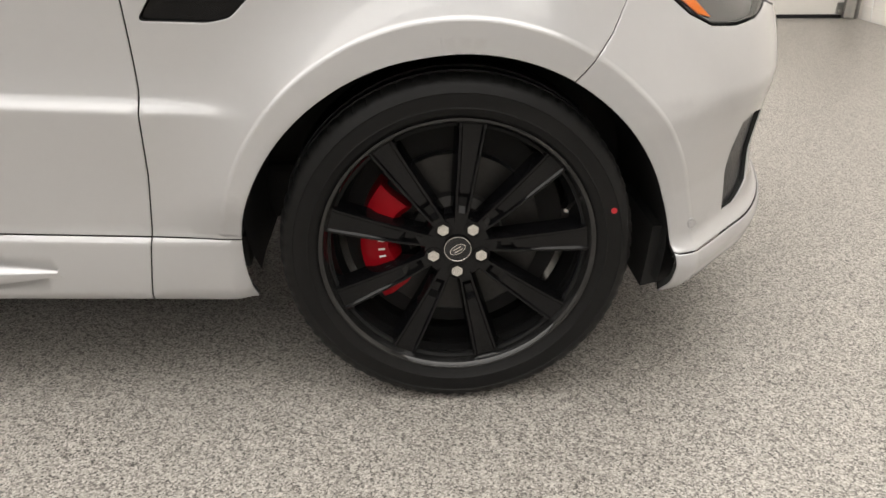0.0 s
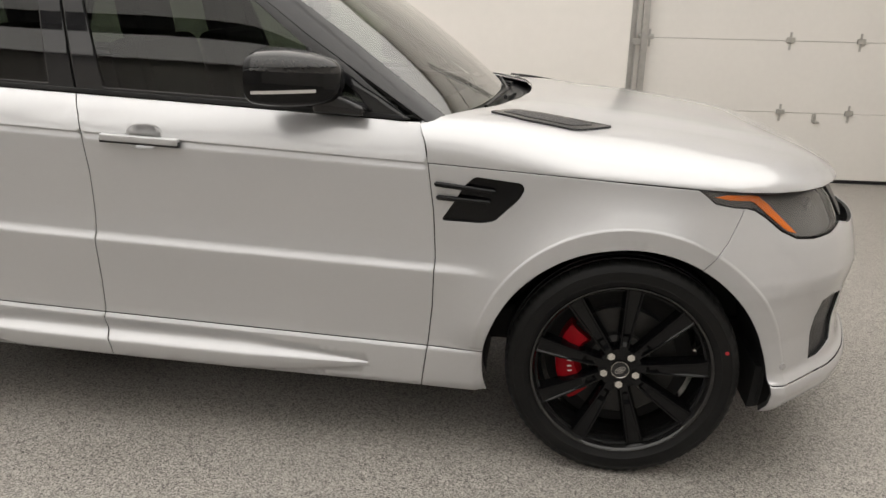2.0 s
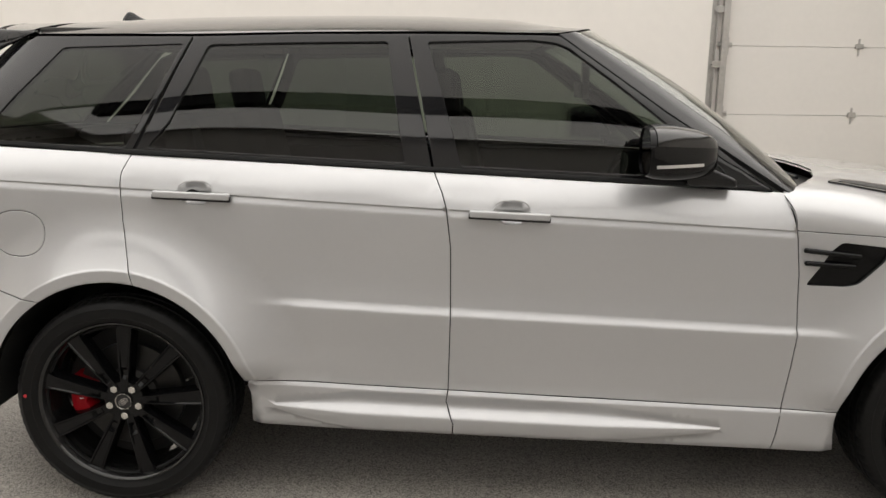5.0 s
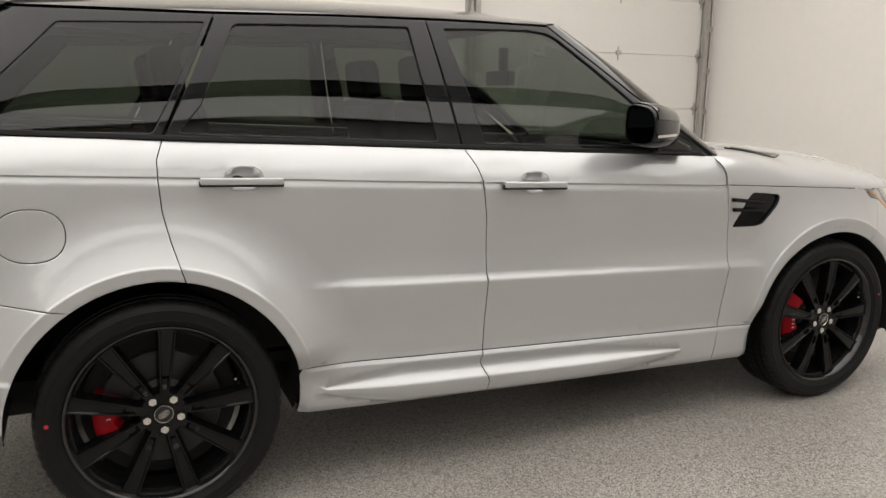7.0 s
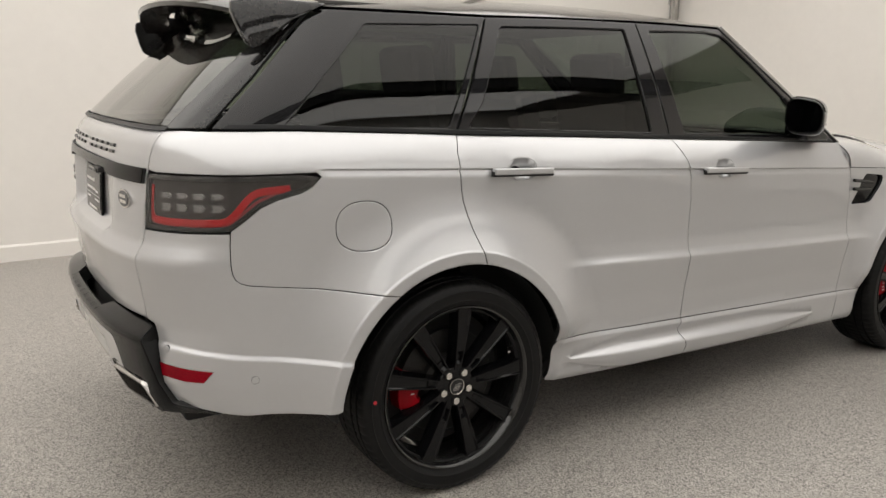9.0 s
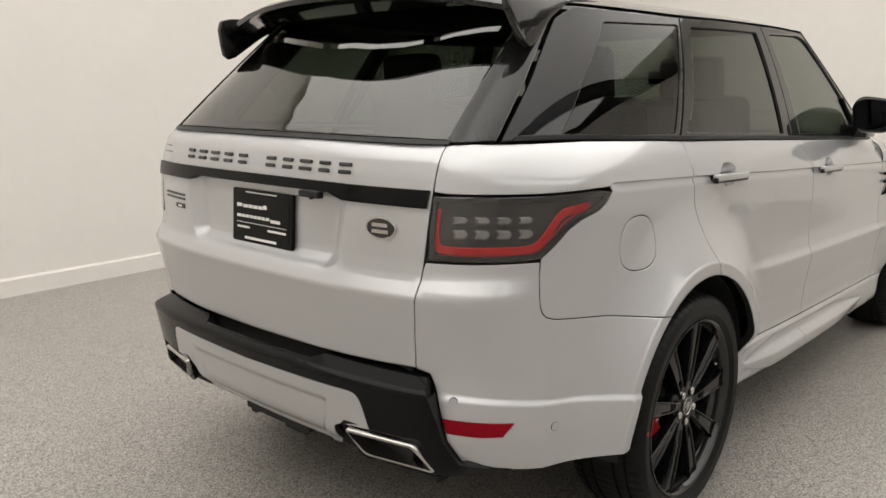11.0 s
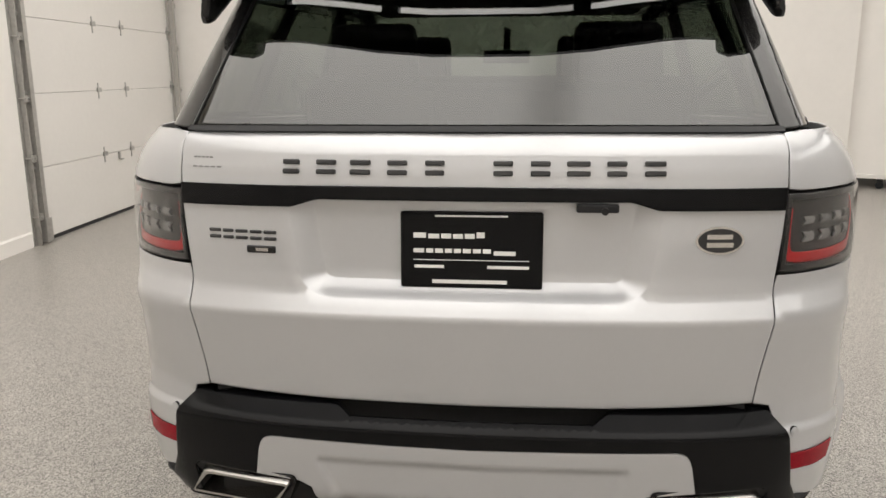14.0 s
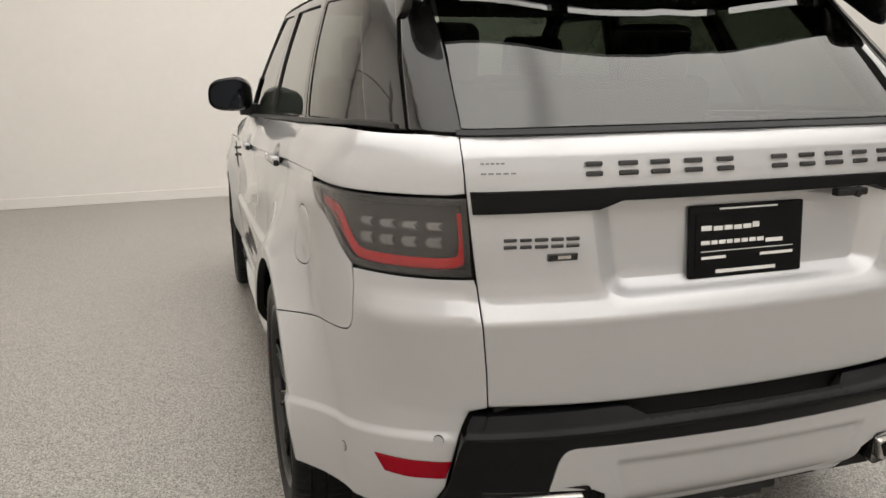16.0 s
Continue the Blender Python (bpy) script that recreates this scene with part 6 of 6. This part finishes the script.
DISC = mat("brake_disc_steel", (0.035, 0.034, 0.033), 0.4, 0.6, vary=0.25, grain=90)
REDDOT = mat("red_dot", (0.5, 0.02, 0.03), 0.5, vary=0.05)
for x, front in ((HUBF, True), (HUBR, False)):
    w_ = wheel(front)
    w_.location = (x, -0.881, HUBZ + 0.004)
    c_ = copy_thing(w_, pose(x, 0.881, HUBZ + 0.004, 0, 0, 180))

# wheel arch liners, underbody, inner black shell behind the gaps
for sg in (-1, 1):
    for hx in (HUBF, HUBR):
        bm = bmesh.new()
        ang = np.linspace(-12 if hx > 0 else -13, 194 if hx > 0 else 184, 40)
        tuck = lambda a: 0.13 * min(1.0, max(0.0, ((a - 168) if hx > 0 else (12 - a)) / 25))
        rows = [[bm.verts.new((hx + r * math.cos(math.radians(a)), sg * y, HUBZ + r * math.sin(math.radians(a)))) for r, y in ((0.452, 0.985 - tuck(a)), (0.458, 0.965 - tuck(a)), (0.462, 0.74), (0.46, 0.52), (0.30, 0.50))] for a in ang]
        for p_, q_ in zip(rows[:-1], rows[1:]):
            for i in range(4):
                bm.faces.new((p_[i], q_[i], q_[i + 1], p_[i + 1]))
        part("arch_liner", bm, DARK, car, "black wheel arch liner", smooth=True)


def inner_side(sg):
    arc_r = arch(HUBR, 175, 5, 0.475, 26)
    arc_f = arch(HUBF, 175, 5, 0.475, 26)
    pts = [(2.2, 0.40), (2.2, 0.94), (1.6, 0.95), (0.8, 1.0), (0.78, 1.12)] + belt_line(0.7, -2.15, 12, 0.02) + [(-2.2, 1.2), (-2.2, 0.42), (-1.95, 0.42)] + arc_r + [(-0.98, 0.31), (0.98, 0.28)] + arc_f + [(1.95, 0.40)]
    panel("inner_shell", on_side(pts), body, DARK, car, sg, gap=0, depth=0.004, lift=-0.03, res=0.06)


both(inner_side)
ih = [(yt(y), z) for y, z in ((-0.84, 0.42), (0.84, 0.42), (0.84, 1.12), (0.68, 1.20), (-0.68, 1.20), (-0.84, 1.12))]
panel("inner_shell", np.array(ih), tailgate_surf, DARK, car, 1, gap=0, depth=0.004, lift=-0.035, res=0.05)
part("underbody", join(box((-1.0, -0.86, 0.27), (1.0, 0.86, 0.36), 0.02), box((-2.3, -0.62, 0.30), (-0.9, 0.62, 0.42), 0.02), box((0.9, -0.55, 0.27), (2.15, 0.55, 0.42), 0.02), rod((-1.4615, -0.7, 0.37), (-1.4615, 0.7, 0.37), 0.05), rod((1.4615, -0.7, 0.37), (1.4615, 0.7, 0.37), 0.04)), DARK, car, "dark underbody")
for sg in (-1, 1):
    part("bay_wall", box((0.95, sg * 0.5 - 0.01, 0.4), (2.1, sg * 0.5 + 0.01, 0.93)), DARK, car)

# door handles
def handle(x0, x1, z0, z1, sg):
    pa, pb = body(line_u(x0), z0), body(line_u(x1), z1)
    c = (pa + pb) / 2
    L2 = (x1 - x0) / 2
    tilt_ = math.atan2(z1 - z0, x1 - x0)
    m = Matrix.Translation((c[0], sg * (c[1] - 0.006), c[2])) @ Matrix.Rotation(-tilt_, 4, "Y")
    h = box((-L2, -0.014, -0.0125), (L2, 0.012, 0.0125), 0.006, 3)
    for v in h.verts:
        v.co.z *= 1 - 0.25 * (v.co.x / L2) ** 2 if v.co.z < 0 else 1
        v.co.y = v.co.y * sg + sg * 0.036 - sg * 0.008 * (v.co.x / L2) ** 2
    h.transform(m)
    hd = part("door_handle", h, PAINT, car, "silver pull handle with dark underside", smooth=True, angle=0.9)
    u = box((-L2 - 0.003, -0.010, -0.017), (L2 + 0.003, 0.008, 0.002), 0.004, 2)
    for v in u.verts:
        v.co.y = v.co.y * sg + sg * 0.027
    u.transform(m)
    part("handle_trim", u, SATIN_BLACK, hd)
    for e_ in (-1, 1):
        k = box((e_ * L2 * 0.85 - 0.012, min(0, sg * 0.03), -0.01), (e_ * L2 * 0.85 + 0.012, max(0, sg * 0.03), 0.01), 0.003, 1)
        k.transform(m)
        part("handle_post", k, SATIN_BLACK, hd)


for sg in (-1, 1):
    for hnd in HANDLES:
        handle(hnd[0], hnd[1], hnd[2], hnd[3], sg)

# ---- cabin ----
def seat(x, y, name, label, rest=True):
    st = part(name, box((x - 0.26, y - 0.25, 0.55), (x + 0.27, y + 0.25, 0.74), 0.06, 3), LEATHER, car, label, smooth=True)
    bk = box((-0.07, -0.26, 0.0), (0.08, 0.26, 0.68), 0.06, 3, Matrix.Translation((x - 0.27, y, 0.70)) @ Matrix.Rotation(-0.22, 4, "Y"))
    part("seat_back", bk, LEATHER, st, smooth=True)
    if not rest:
        return
    part("head_rest", box((-0.05, -0.15, 0.0), (0.05, 0.15, 0.2), 0.045, 3, Matrix.Translation((x - 0.42, y, 1.345)) @ Matrix.Rotation(-0.15, 4, "Y")), LEATHER, st, smooth=True)
    for k in (-0.05, 0.05):
        part("post", rod((x - 0.40, y + k, 1.28), (x - 0.41, y + k, 1.36), 0.006, 8), STEEL, st)


for y in (-0.40, 0.40):
    seat(0.08, y, "front_seat", "dark leather front seat")
for y in (-0.42, 0.0, 0.42):
    seat(-0.92, y, "rear_seat", "dark leather rear seat", y != 0)
part("dashboard", prism([(0.55, 0.6), (0.62, 1.02), (0.80, 1.10), (0.95, 1.12), (0.95, 0.6)], "y", -0.78, 0.78, 0.03, 3), LEATHER, car, "dark dashboard", smooth=True)
sw_ = lathe([(0.185 + 0.016 * math.cos(t), 0.016 * math.sin(t)) for t in np.linspace(0, 2 * math.pi, 10, endpoint=False)], 40)
sw_.transform(Matrix.Translation((0.42, 0.40, 0.98)) @ Matrix.Rotation(math.radians(-68), 4, "Y") @ Matrix.Rotation(math.radians(90), 4, "X"))
stw = part("steering_wheel", sw_, LEATHER, car, "dark steering wheel", smooth=True)
part("steering_hub", join(box((0.42, 0.34, 0.93), (0.47, 0.46, 1.03), 0.02), rod((0.44, 0.24, 0.98), (0.44, 0.56, 0.98), 0.015), rod((0.44, 0.4, 0.98), (0.6, 0.4, 0.9), 0.03)), LEATHER, stw)
part("cabin_floor", box((-2.25, -0.80, 0.44), (0.95, 0.80, 0.48)), LEATHER, car)
part("load_cover", box((-2.2, -0.66, 1.12), (-1.3, 0.66, 1.14), 0.01), LEATHER, car, "dark load space cover")
part("headlining", box((-1.82, -0.64, 1.655), (0.05, 0.64, 1.668), 0.004), LINING, car)
part("interior_mirror", join(box((0.20, -0.13, 1.43), (0.235, 0.13, 1.50), 0.015, 3), box((0.215, -0.02, 1.49), (0.25, 0.02, 1.61), 0.008, 2)), SATIN_BLACK, car, "black interior mirror")
for sg in (-1, 1):
    part("inner_door_card", box((-1.35, sg * 0.80 - 0.02, 0.5), (0.78, sg * 0.80 + 0.02, 1.15), 0.01), LEATHER, car)
